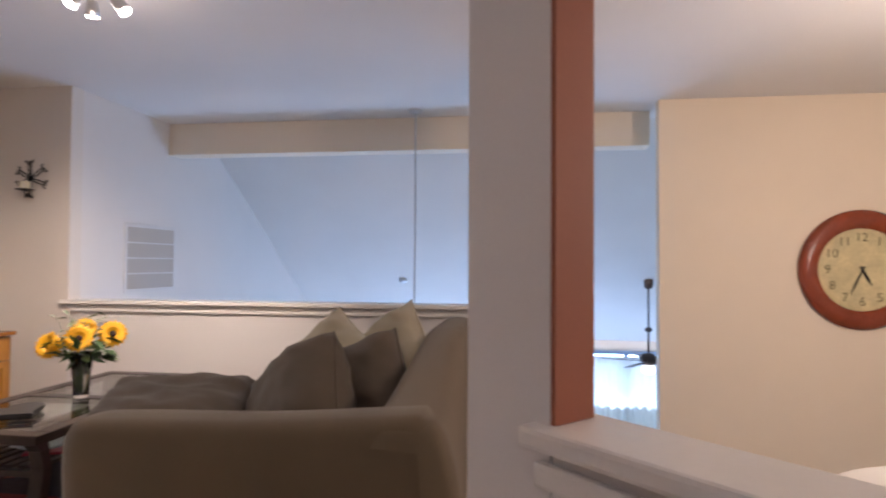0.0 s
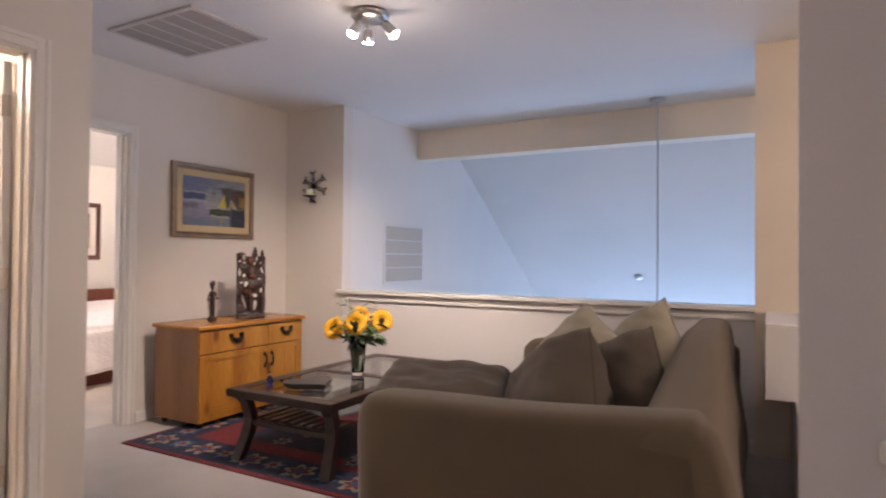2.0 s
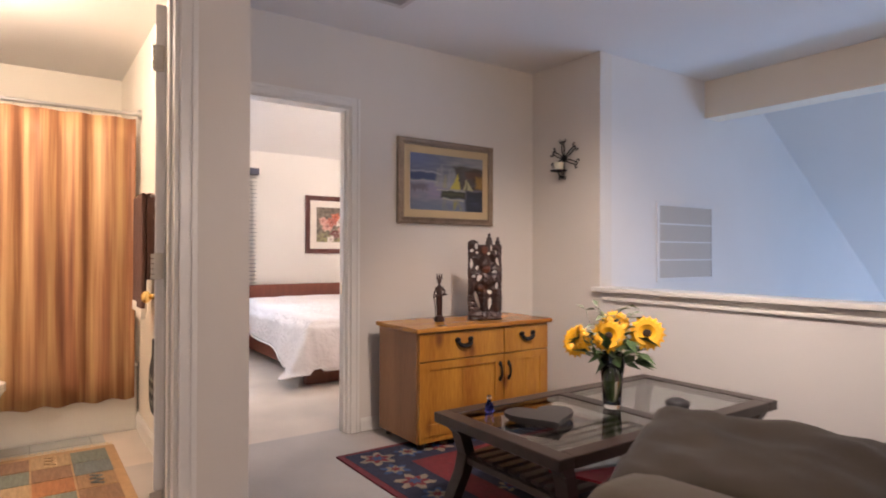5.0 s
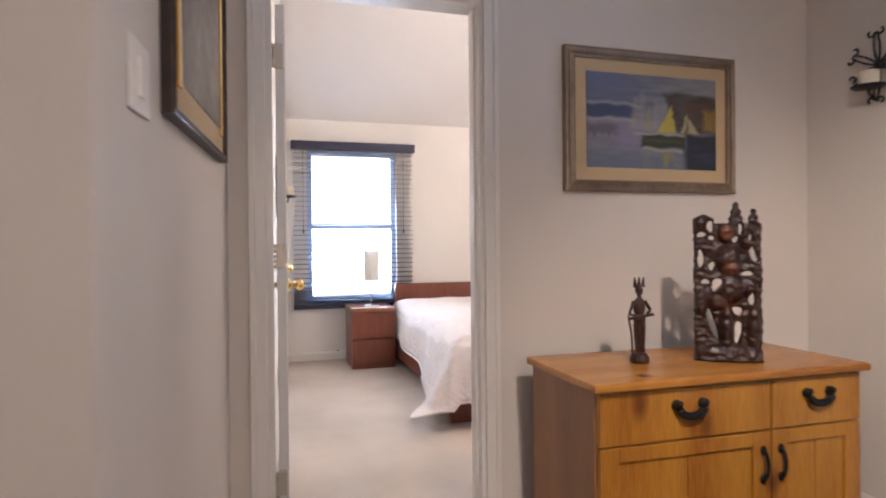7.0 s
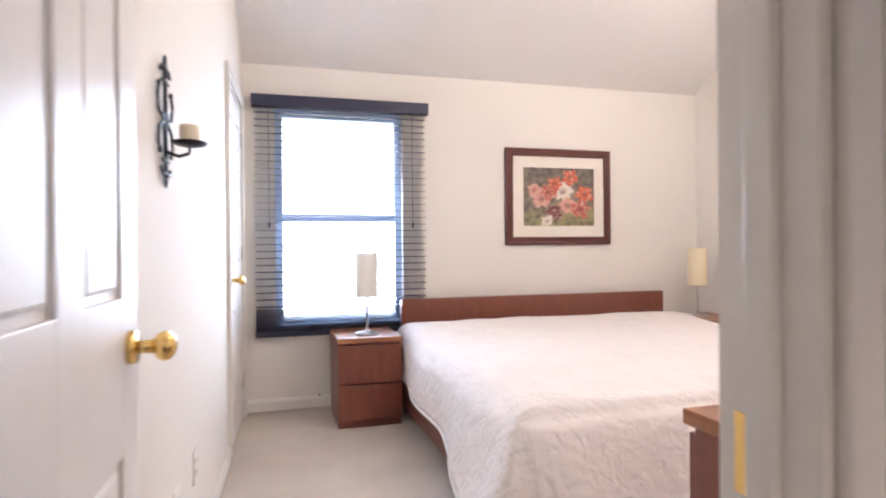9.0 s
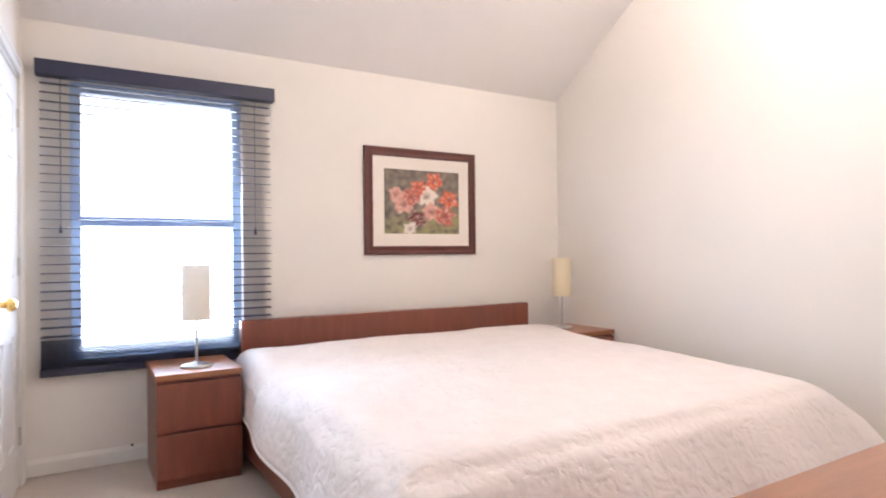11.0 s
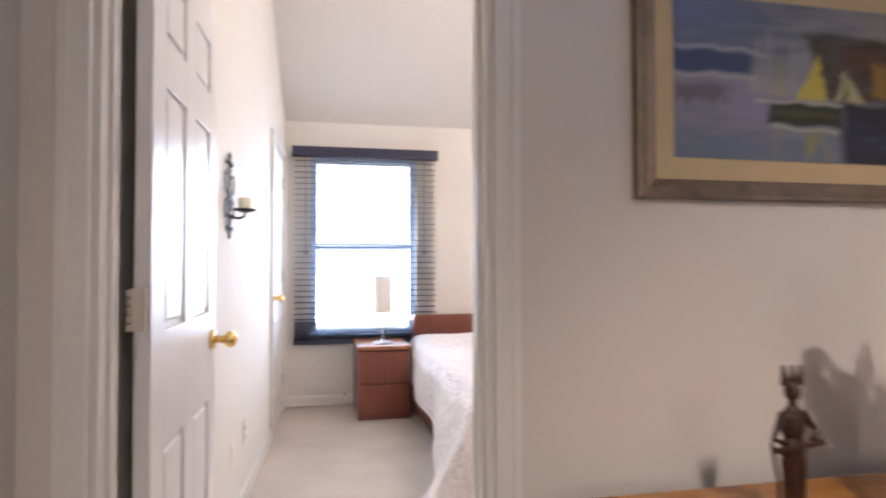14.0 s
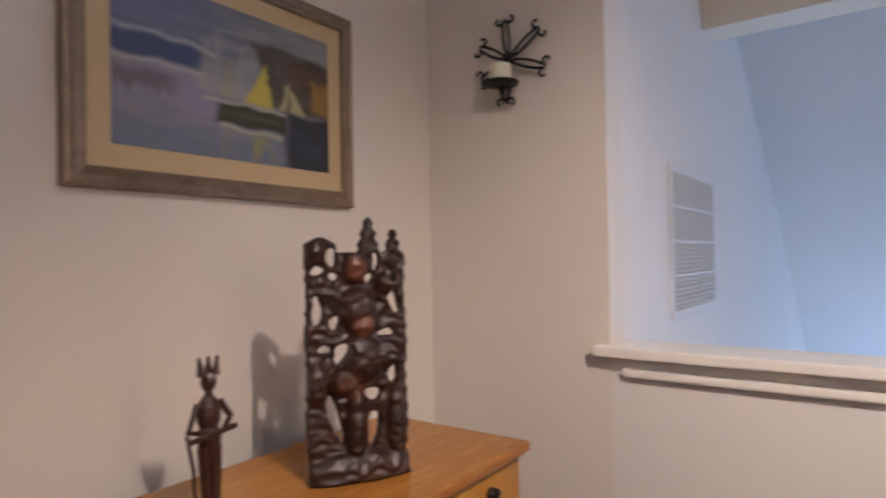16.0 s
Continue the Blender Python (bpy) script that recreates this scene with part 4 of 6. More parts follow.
part("rug_border", box(BM(), (RX0 + 0.035, RY0 + 0.035, 0.009), (RX1 - 0.035, RY1 - 0.035, 0.0115)), RUGN, rug)
part("rug_field", box(BM(), (RX0 + 0.3, RY0 + 0.3, 0.011), (RX1 - 0.3, RY1 - 0.3, 0.0125)), RUGR, rug)
part("rug_inner_field", box(BM(), (RX0 + 0.55, RY0 + 0.45, 0.012), (RX1 - 0.55, RY1 - 0.45, 0.0135)), RUGN, rug)
rnd = random.Random(11)


def rosette(cx, cy, s, mats, zz=0.012):
    for k, (mm, f) in enumerate(zip(mats, (1.0, 0.66, 0.34))):
        ph = rnd.random() * 6
        pts = [(cx + s * f * (0.75 + 0.25 * math.cos(6 * a + ph)) * math.cos(a), cy + s * f * (0.75 + 0.25 * math.cos(6 * a + ph)) * math.sin(a)) for a in (i * math.tau / 24 for i in range(24))]
        bm = BM()
        prism(bm, pts, "z", zz, zz + 0.0012 * (k + 1))
        part("rug_motif", bm, mm, rug)


x = RX0 + 0.17
k = 0
while x < RX1 - 0.1:
    for cy in (RY0 + 0.165, RY1 - 0.165):
        rosette(x, cy, 0.085 if k % 2 else 0.11, ((RUGC, RUGR, RUGB), (RUGB, RUGC, RUGR))[k % 2])
    k += 1
    x += 0.19
y = RY0 + 0.36
while y < RY1 - 0.3:
    for cx in (RX0 + 0.165, RX1 - 0.165):
        rosette(cx, y, 0.085 if k % 2 else 0.11, ((RUGC, RUGR, RUGB), (RUGB, RUGC, RUGR))[k % 2])
    k += 1
    y += 0.19
for i in range(22):
    rosette(rnd.uniform(RX0 + 0.4, RX1 - 0.4), rnd.uniform(RY0 + 0.38, RY1 - 0.38), rnd.uniform(0.04, 0.1), rnd.choice(((RUGC, RUGB, RUGR), (RUGB, RUGC, RUGN), (RUGR, RUGC, RUGB))), 0.0136)

TX0, TX1, TY0, TY1, TZ = -2.68, -1.92, 2.99, 4.47, 0.42
tab = thing("coffee_table", "dark wooden coffee table with glass panels and splayed legs", "coffee table")
fw = 0.075
for a, b in (((TX0, TY0), (TX1, TY0 + fw)), ((TX0, TY1 - fw), (TX1, TY1)), ((TX0, TY0 + fw), (TX0 + fw, TY1 - fw)), ((TX1 - fw, TY0 + fw), (TX1, TY1 - fw)), ((TX0 + fw, 3.695), (TX1 - fw, 3.765))):
    part("top_rail", box(BM(), (*a, TZ - 0.045), (*b, TZ), 0.005), DARKWOOD, tab)
for y0, y1 in ((TY0 + fw + 0.001, 3.694), (3.766, TY1 - fw - 0.001)):
    part("glass_panel", box(BM(), (TX0 + fw + 0.001, y0, TZ - 0.012), (TX1 - fw - 0.001, y1, TZ - 0.004), 0.001), TABLEGLASS, tab, "clear glass panel")
for sx, x0 in ((1, TX0 + 0.06), (-1, TX1 - 0.06)):
    for sy, y0 in ((1, TY0 + 0.06), (-1, TY1 - 0.06)):
        bm = BM()
        prev = None
        prof = [(0.0, TZ - 0.045), (0.035, 0.33), (0.06, 0.24), (0.045, 0.16), (-0.015, 0.014)]
        for i, (o, z) in enumerate(prof):
            cx, cy = x0 + sx * o * 0.3, y0 + sy * o
            w = 0.032 if i else 0.038
            ring = [bm.verts.new((cx + a * w, cy + b * w * 0.8, z)) for a, b in ((-1, -1), (1, -1), (1, 1), (-1, 1))]
            if prev:
                for q in range(4):
                    bm.faces.new((prev[q], prev[(q + 1) % 4], ring[(q + 1) % 4], ring[q]))
            else:
                bm.faces.new(ring)
            prev = ring
        bm.faces.new(prev)
        part("leg", bm, DARKWOOD, tab)
for y0 in (TY0 + 0.1, TY1 - 0.14):
    part("stretcher", box(BM(), (TX0 + 0.06, y0, 0.20), (TX1 - 0.06, y0 + 0.04, 0.23), 0.004), DARKWOOD, tab)
for k in range(9):
    x0 = TX0 + 0.085 + k * 0.068
    part("shelf_slat", box(BM(), (x0, TY0 + 0.12, 0.231), (x0 + 0.04, TY1 - 0.12, 0.247), 0.003), DARKWOOD, tab)
for i, (cx, cy, a, c, dz) in enumerate(((-2.15, 3.4, 20, (0.35, 0.02, 0.04), 0), (-2.2, 3.6, -10, (0.16, 0.10, 0.22), 0), (-2.2, 3.42, -15, (0.45, 0.5, 0.52), 0.012), (-2.25, 3.95, 5, (0.05, 0.06, 0.12), 0))):
    bm = box(BM(), (-0.11, -0.15, 0), (0.11, 0.15, 0.011), 0.002)
    o = part("magazine", bm, ink("magazine_cover", c, 0.3), None)
    o.matrix_world = pose(cx, cy, 0.2475 + dz, 0, 0, a)
    tagged(o, "glossy magazine lying on the shelf under the table", "magazine", "magazines under the table")

# vase with sunflowers
VX, VY = -2.28, 3.70
vase = thing("flower_vase", "clear glass vase with water and green stems on the table", "vase", pose(VX, VY, TZ))
bm = lathe(BM(), [(0.036, 0), (0.04, 0.004), (0.046, 0.12), (0.062, 0.25), (0.059, 0.25), (0.042, 0.12), (0.034, 0.02), (0.001, 0.018)], 32)
part("vase_body", bm, GLASS, vase, "clear glass", True)
part("water", lathe(BM(), [(0.033, 0.021), (0.041, 0.12), (0.044, 0.15), (0.001, 0.15)], 24), glass("vase_water", (0.8, 0.9, 0.82)), vase, "", True)
STEM = mat("green_stem", (0.07, 0.13, 0.03), 0.5, 0.2, 20, 100, 0.2)
LEAF = mat("green_leaf", (0.05, 0.10, 0.03), 0.5, 0.3, 20, 100, 0.3)
SILVERLEAF = mat("grey_green_leaf", (0.20, 0.24, 0.15), 0.6, 0.3, 20, 100, 0.3)
PETAL = mat("yellow_petal", (0.85, 0.43, 0.01), 0.55, 0.2, 30, 100, 0.2)
HEART = mat("dark_flower_heart", (0.035, 0.016, 0.008), 0.9, 0.4, 60, 200, 0.8)
WHITEP = mat("white_petal", (0.75, 0.68, 0.48), 0.6, 0.15, 30, 100, 0.2)
bouquet = thing("sunflower_bouquet", "bunch of yellow sunflowers with green and silvery leaves in the vase", "flowers", pose(VX, VY, TZ))


def petal_ring(bm, n, r0, r1, wd, lift, off):
    for k in range(n):
        a = (k + off) * math.tau / n
        ca, sa = math.cos(a), math.sin(a)
        pts = []
        for f, w, zz in ((0.0, 0.5, 0), (0.4, 1.0, lift), (0.75, 0.85, lift * 1.1), (1.0, 0.05, lift * 0.4)):
            rr = r0 + (r1 - r0) * f
            pts.append([bm.verts.new((rr * ca - s * w * wd * sa, rr * sa + s * w * wd * ca, zz)) for s in (-1, 1)])
        for p, q in zip(pts, pts[1:]):
            bm.faces.new((p[0], p[1], q[1], q[0]))


FLOWERS = ((0.03, -0.06, 0.335, 48, 5, 1.2), (0.12, 0.09, 0.345, 45, 12, 1.25), (-0.09, -0.13, 0.30, 50, -15, 1.15), (0.0, 0.03, 0.385, 30, 30, 1.0), (-0.12, 0.09, 0.33, 60, 130, 1.1), (-0.04, -0.16, 0.33, 60, -60, 0.95))
for i, (fx, fy, fz, tilt, az, s) in enumerate(FLOWERS):
    part("stem", tube(BM(), [(fx * 0.08, fy * 0.08, 0.03), (fx * 0.25, fy * 0.25, 0.18), (fx * 0.6, fy * 0.6, 0.28), (fx, fy, fz - 0.005)], 0.0045, 6), STEM, bouquet, "", True)
    m = Matrix.Translation((fx, fy, fz)) @ Matrix.Rotation(radians(az - 62), 4, "Z") @ Matrix.Rotation(radians(tilt + 25), 4, "Y")
    fl = part("flower_head", BM(), PETAL, bouquet)
    bm = BM()
    petal_ring(bm, 17, 0.011 * s, 0.066 * s, 0.0095 * s, 0.010, 0)
    petal_ring(bm, 17, 0.012 * s, 0.058 * s, 0.009 * s, 0.017, 0.5)
    fl.data = mesh_of("flower_head", bm, PETAL)
    fl.matrix_local = m
    h = part("flower_heart", lathe(BM(), [(0.013 * s, -0.004), (0.015 * s, 0.006), (0.011 * s, 0.014), (0.002, 0.012)], 16), HEART, fl, "dark brown heart", True)
rnd = random.Random(3)
for kind, mm, count, sz in (("leaf", LEAF, 64, 0.085), ("silvery_leaf", SILVERLEAF, 30, 0.045), ("small_white_flower", WHITEP, 7, 0.035)):
    for i in range(count):
        bm = BM()
        a, rr, zz = rnd.uniform(0, math.tau), rnd.uniform(0.02, 0.13), rnd.uniform(0.21, 0.33) if kind != "silvery_leaf" else rnd.uniform(0.30, 0.47)
        v = [bm.verts.new(p) for p in ((0, 0, 0), (sz * 0.5, sz * 0.28, 0.006), (sz * 1.2, 0, -0.006), (sz * 0.5, -sz * 0.28, 0.006), (sz * 0.55, 0, 0))]
        for q in ((0, 1, 4), (1, 2, 4), (2, 3, 4), (3, 0, 4)):
            bm.faces.new([v[w] for w in q])
        if kind == "silvery_leaf":
            cyl(bm, (0, 0, 0), (-sz * 1.5, 0, -sz), 0.0015, None, 5)
        o = part(kind, bm, mm, bouquet)
        o.matrix_local = Matrix.Translation((rr * math.cos(a), rr * math.sin(a), zz)) @ Euler((rnd.uniform(-0.7, 0.7), rnd.uniform(-0.9, 0.6), a)).to_matrix().to_4x4()

# heart-shaped tray, bottle, papers
bm = BM()
pts = []
for k in range(28):
    a = k * math.tau / 28
    pts.append((0.0085 * 16 * math.sin(a) ** 3, 0.0085 * (13 * math.cos(a) - 5 * math.cos(2 * a) - 2 * math.cos(3 * a) - math.cos(4 * a))))
prism(bm, pts, "z", 0, 0.012)
prism(bm, [(x * 1.12, y * 1.12) for x, y in pts], "z", 0.0125, 0.03)
o = part("heart_tray", bm, mat("dark_grey_slate", (0.035, 0.033, 0.033), 0.4, 0.2, 12, 80, 0.3), None)
o.matrix_world = pose(-2.31, 3.29, TZ + 0.0005, 0, 0, 70)
tagged(o, "dark heart-shaped tray on the coffee table", "tray")
o = part("dark_ornament", lathe(BM(), [(0.03, 0), (0.05, 0.01), (0.055, 0.03), (0.03, 0.045), (0.01, 0.04)], 20), o.data.materials[0], None, "", True)
o.matrix_world = pose(-2.1, 3.93, TZ)
tagged(o, "small dark bowl beside the vase", "bowl")
bt = thing("small_bottle", "small blue and clear glass bottle on the table", "bottle", pose(-2.54, 3.19, TZ))
part("bottle_body", lathe(BM(), [(0.018, 0), (0.02, 0.005), (0.02, 0.035), (0.01, 0.046), (0.009, 0.055)], 16), glass("blue_glass", (0.12, 0.16, 0.75)), bt, "", True)
part("stopper", lathe(BM(), [(0.007, 0.055), (0.011, 0.06), (0.009, 0.073), (0.002, 0.076)], 14), GLASS, bt, "", True)
# ---- pine cabinet ----
KX0, KX1, KY0, KY1, KZ = -3.74, -3.29, 3.30, 4.30, 0.675
cab = thing("pine_cabinet", "honey-coloured pine cabinet with drawers and black iron handles", "cabinet")
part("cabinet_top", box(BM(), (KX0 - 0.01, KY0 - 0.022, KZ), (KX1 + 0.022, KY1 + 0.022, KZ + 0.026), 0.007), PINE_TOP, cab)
part("side_panel", box(BM(), (KX0, KY0, 0.05), (KX1 - 0.022, KY0 + 0.02, KZ - 0.001), 0.002), PINE_SIDE, cab, "pine side panel, coloured darker for its shade")
part("side_panel", box(BM(), (KX0, KY1 - 0.02, 0.05), (KX1 - 0.022, KY1, KZ - 0.001), 0.002), PINE_SIDE, cab, "pine side panel, coloured darker for its shade")
part("carcass", box(BM(), (KX0 + 0.01, KY0 + 0.021, 0.05), (KX1 - 0.03, KY1 - 0.021, KZ - 0.002)), DARKWOOD, cab, "dark inside")
split = 3.925


def iron_pull(y, z):
    x = KX1 + 0.002
    bm = BM()
    for s in (-1, 1):
        cyl(bm, (x, y + s * 0.047, z + 0.006), (x + 0.014, y + s * 0.047, z + 0.006), 0.017, 0.013, 12)
        ball(bm, (x + 0.016, y + s * 0.047, z + 0.012), 0.011, 10)
    tube(bm, [(x + 0.016, y + math.sin(a) * 0.05, z - 0.032 * math.cos(a)) for a in [(-1.4 + 2.8 * i / 12) for i in range(13)]], 0.008, 8)
    tube(bm, [(x + 0.012, y + math.sin(a) * 0.036, z - 0.022 * math.cos(a)) for a in [(-1.3 + 2.6 * i / 10) for i in range(11)]], 0.006, 8)
    return bm


for y0, y1 in ((KY0 + 0.006, split - 0.003), (split + 0.003, KY1 - 0.002)):
    d = part("drawer", box(BM(), (KX1 - 0.02, y0, KZ - 0.165), (KX1, y1, KZ - 0.008), 0.003), PINE, cab)
    part("handle", iron_pull((y0 + y1) / 2, KZ - 0.065), IRON, d, "black wrought-iron pull", True)
    bm = BM()
    st = 0.065
    zb, zt = 0.085, KZ - 0.171
    for a, b in (((y0, zb), (y0 + st, zt)), ((y1 - st, zb), (y1, zt)), ((y0 + st, zb), (y1 - st, zb + st)), ((y0 + st, zt - st * 0.7), (y1 - st, zt))):
        box(bm, (KX1 - 0.02, *a), (KX1, *b), 0.003)
    dr = part("door", bm, PINE, cab)
    nb = 2 if y1 - y0 > 0.5 else 2
    w = (y1 - y0 - 2 * st) / nb
    for q in range(nb):
        part("door_panel", box(BM(), (KX1 - 0.018, y0 + st + q * w + 0.001, zb + st), (KX1 - 0.009, y0 + st + (q + 1) * w - 0.001, zt - st * 0.7), 0.003), PINE, dr)
    yh = split - 0.035 if y0 < 3.6 else split + 0.035
    bm = BM()
    for s in (-1, 1):
        ball(bm, (KX1 + 0.005, yh, 0.40 + s * 0.045), (0.006, 0.013, 0.016), 10)
    tube(bm, [(KX1 + 0.006 + 0.018 * math.cos(a), yh, 0.40 + 0.045 * math.sin(a)) for a in [(-1.57 + 3.14 * i / 10) for i in range(11)]], 0.006, 8)
    part("handle", bm, IRON, dr, "black wrought-iron pull", True)
part("plinth", box(BM(), (KX1 - 0.045, KY0 + 0.01, 0.05), (KX1 - 0.006, KY1 - 0.01, 0.084), 0.003), PINE, cab)
for x in (KX0 + 0.04, KX1 - 0.05):
    for y in (KY0 + 0.05, KY1 - 0.05):
        part("foot", cyl(BM(), (x, y, 0.01), (x, y, 0.052), 0.02, 0.026, 12), DARKWOOD, cab)

# ---- carved figures ----
KT = KZ + 0.026


PIERCED = (   # across, up, half width, half height, lean
    (0.25, 0.91, 0.055, 0.045, 0), (0.12, 0.855, 0.07, 0.02, 0.3), (0.27, 0.83, 0.05, 0.018, -0.3), (0.11, 0.69, 0.05, 0.07, 0),
    (0.27, 0.64, 0.05, 0.033, 0.2), (0.18, 0.535, 0.065, 0.02, -0.2), (0.34, 0.515, 0.085, 0.05, 0.35), (0.27, 0.25, 0.055, 0.12, -0.35),
    (0.64, 0.34, 0.085, 0.032, -0.3), (0.64, 0.20, 0.065, 0.085, 0.1), (0.84, 0.42, 0.05, 0.048, 0), (0.86, 0.72, 0.05, 0.06, -0.3),
    (0.78, 0.59, 0.10, 0.018, 0.2), (0.61, 0.82, 0.05, 0.022, 0.4), (0.68, 0.89, 0.035, 0.045, 0), (0.82, 0.83, 0.03, 0.03, 0))
SWELLS = (    # across, up, half width, half height, how far proud
    (0.47, 0.87, 0.12, 0.075, 0.022), (0.48, 0.70, 0.19, 0.085, 0.026), (0.53, 0.625, 0.13, 0.055, 0.028), (0.50, 0.49, 0.24, 0.10, 0.028),
    (0.33, 0.40, 0.16, 0.06, 0.028), (0.46, 0.22, 0.10, 0.17, 0.030), (0.76, 0.50, 0.16, 0.06, 0.022), (0.86, 0.22, 0.10, 0.16, 0.020),
    (0.10, 0.40, 0.09, 0.09, 0.020), (0.10, 0.93, 0.09, 0.06, 0.020), (0.80, 0.80, 0.14, 0.05, 0.020), (0.5, 0.03, 0.6, 0.09, 0.030))


def carved_panel(m):
    """Pierced wooden temple carving: one thick slab with holes, swelling forms and a flamed top."""
    W, HH, nu, nv = 0.222, 0.512, 76, 194
    bm = BM()

    def inside(u, v):
        e = 0.012 * abs(math.sin(v * 46)) + 0.006 * math.sin(v * 19)
        if not e < u < 1 - e * 1.4 - 0.03 * max(0, v - 0.5):
            return False
        saw = 0.02 * abs(math.sin(v * 70))
        top = 0.995 - 0.03 * abs(u - 0.15) / 0.15 if u < 0.3 else 0.93
        if abs(u - 0.62) < 0.11 * max(0, (1.085 - v) / 0.16) ** 0.8 + saw * 1.3 - 0.012:
            top = 1.085
        if abs(u - 0.87) < 0.13 * max(0, (1.03 - v) / 0.2) ** 0.8 + saw * 1.3 - 0.012:
            top = 1.03
        if v > top:
            return False
        for a, b, ru, rv, lean in PIERCED:
            du, dv = u - a, v - b
            du -= lean * dv * 2
            wob = 1 + 0.18 * math.sin(3 * math.atan2(dv / rv, du / ru) + a * 20)
            if (du / ru) ** 2 + (dv / rv) ** 2 < 0.72 * wob:
                return False
        return True

    def proud(u, v):
        hgt = 0.010
        for a, b, ru, rv, amt in SWELLS:
            q = ((u - a) / ru) ** 2 + ((v - b) / rv) ** 2
            if q < 1:
                hgt = max(hgt, 0.010 + amt * math.sqrt(1 - q))
        ridge = abs(noise.noise(Vector((u * 7, v * 16, 2)))) + 0.5 * abs(noise.noise(Vector((u * 16, v * 34, 4))))
        groove = 0.0012 * math.sin(v * 160 + 7 * noise.noise(Vector((u * 4, v * 6, 1)))) * (1 if v < 0.12 or u > 0.74 or u < 0.2 else 0.45)
        return hgt - 0.011 * ridge + 0.004 + groove

    front, back = {}, {}

    def vert(i, j):
        if (i, j) not in front:
            u, v = i / nu, j / nv * 1.1
            x, z = (u - 0.5) * W, v * HH
            front[i, j] = bm.verts.new((x, -proud(u, v), z))
            back[i, j] = bm.verts.new((x, 0.016 + 0.6 * max(0, proud(u, v) - 0.01), z))
        return front[i, j], back[i, j]

    cells = {(i, j) for i in range(nu) for j in range(nv) if inside((i + 0.5) / nu, (j + 0.5) / nv * 1.1)}
    for i, j in cells:
        q = [vert(i, j), vert(i + 1, j), vert(i + 1, j + 1), vert(i, j + 1)]
        bm.faces.new([p[0] for p in q])
        bm.faces.new([p[1] for p in q[::-1]])
        for (di, dj), (a, b) in (((0, -1), (0, 1)), ((1, 0), (1, 2)), ((0, 1), (2, 3)), ((-1, 0), (3, 0))):
            if (i + di, j + dj) not in cells:
                bm.faces.new((q[b][0], q[a][0], q[a][1], q[b][1]))
    for _ in range(2):
        bmesh.ops.smooth_vert(bm, verts=bm.verts[:], factor=0.5, use_axis_x=True, use_axis_y=True, use_axis_z=True)
    low = min(v.co.z for v in bm.verts)
    bmesh.ops.translate(bm, verts=bm.verts[:], vec=(0, 0, -low))
    o = part("wood_carving", bm, CARVED_TWO, None, "", True)
    at = o.data.color_attributes.new("worn", "FLOAT_COLOR", "POINT")
    for k, vt in enumerate(o.data.vertices):
        u, v = vt.co.x / W + 0.5, vt.co.z / HH
        f = max(soft(1 - (((u - 0.47) / 0.10) ** 2 + ((v - 0.86) / 0.05) ** 2), 0.4), soft(1 - (((u - 0.53) / 0.12) ** 2 + ((v - 0.625) / 0.045) ** 2), 0.4), 0.7 * soft(1 - (((u - 0.6) / 0.06) ** 2 + ((v - 0.2) / 0.07) ** 2), 0.4), 0.5 * soft(1 - (((u - 0.42) / 0.16) ** 2 + ((v - 0.38) / 0.05) ** 2), 0.4))
        at.data[k].color = (f, f, f, 1)
    o.matrix_world = m
    return tagged(o, "tall pierced dark wood carving on the pine cabinet", "statue")


CARVED_TWO = mat("carved_rosewood", (0.045, 0.015, 0.009), 0.42, 0.4, 14, 90, 0.3, second=(0.016, 0.007, 0.005))
ct = CARVED_TWO.node_tree
cva, cmx = ct.nodes.new("ShaderNodeVertexColor"), ct.nodes.new("ShaderNodeMix")
cva.layer_name, cmx.data_type = "worn", "RGBA"
ct.links.new(cva.outputs[0], cmx.inputs[0])
ct.links.new(next(n for n in ct.nodes if n.type == "VALTORGB").outputs[0], cmx.inputs[6])
cmx.inputs[7].default_value = (0.13, 0.042, 0.02, 1)
ct.links.new(cmx.outputs[2], ct.nodes["Principled BSDF"].inputs["Base Color"])
carved_panel(pose(-3.452, 3.903, KT, 0, 0, 60))
bm = lathe(BM(), [(0.036, 0), (0.04, 0.012), (0.034, 0.028), (0.026, 0.036), (0.01, 0.04)], 16)
cyl(bm, (-0.006, 0, 0.035), (-0.01, 0, 0.14), 0.011, 0.016, 9)
cyl(bm, (0.012, 0, 0.035), (0.01, 0, 0.14), 0.011, 0.016, 9)
ball(bm, (0, 0, 0.155), (0.026, 0.019, 0.034), 12)
ball(bm, (0, 0, 0.20), (0.026, 0.018, 0.038), 12)
cyl(bm, (0, 0, 0.225), (0, 0, 0.25), 0.009, 0.008, 8)
ball(bm, (0, 0, 0.262), (0.016, 0.017, 0.021), 12)
for a in (-0.016, 0, 0.016):
    cyl(bm, (a, 0, 0.272), (a * 1.25, 0, 0.308), 0.009, 0.003, 7)
tube(bm, [(-0.024, 0, 0.222), (-0.045, -0.004, 0.175), (-0.012, -0.03, 0.168)], 0.007, 6)
tube(bm, [(0.024, 0, 0.222), (0.046, -0.004, 0.19), (0.02, -0.03, 0.178)], 0.007, 6)
tube(bm, [(-0.06, -0.03, 0.162), (0.045, -0.03, 0.176)], 0.006, 6)
tube(bm, [(-0.05, -0.005, 0.17), (-0.034, 0, 0.1), (-0.03, 0, 0.035)], 0.004, 6)
o = part("wooden_figurine", bm, CARVED, None)
o.matrix_world = pose(-3.52, 3.597, KT, 0, 0, 85) @ Matrix.Diagonal((0.85, 0.85, 0.95, 1))
tagged(o, "small dark carved wooden figurine on the pine cabinet", "statue")

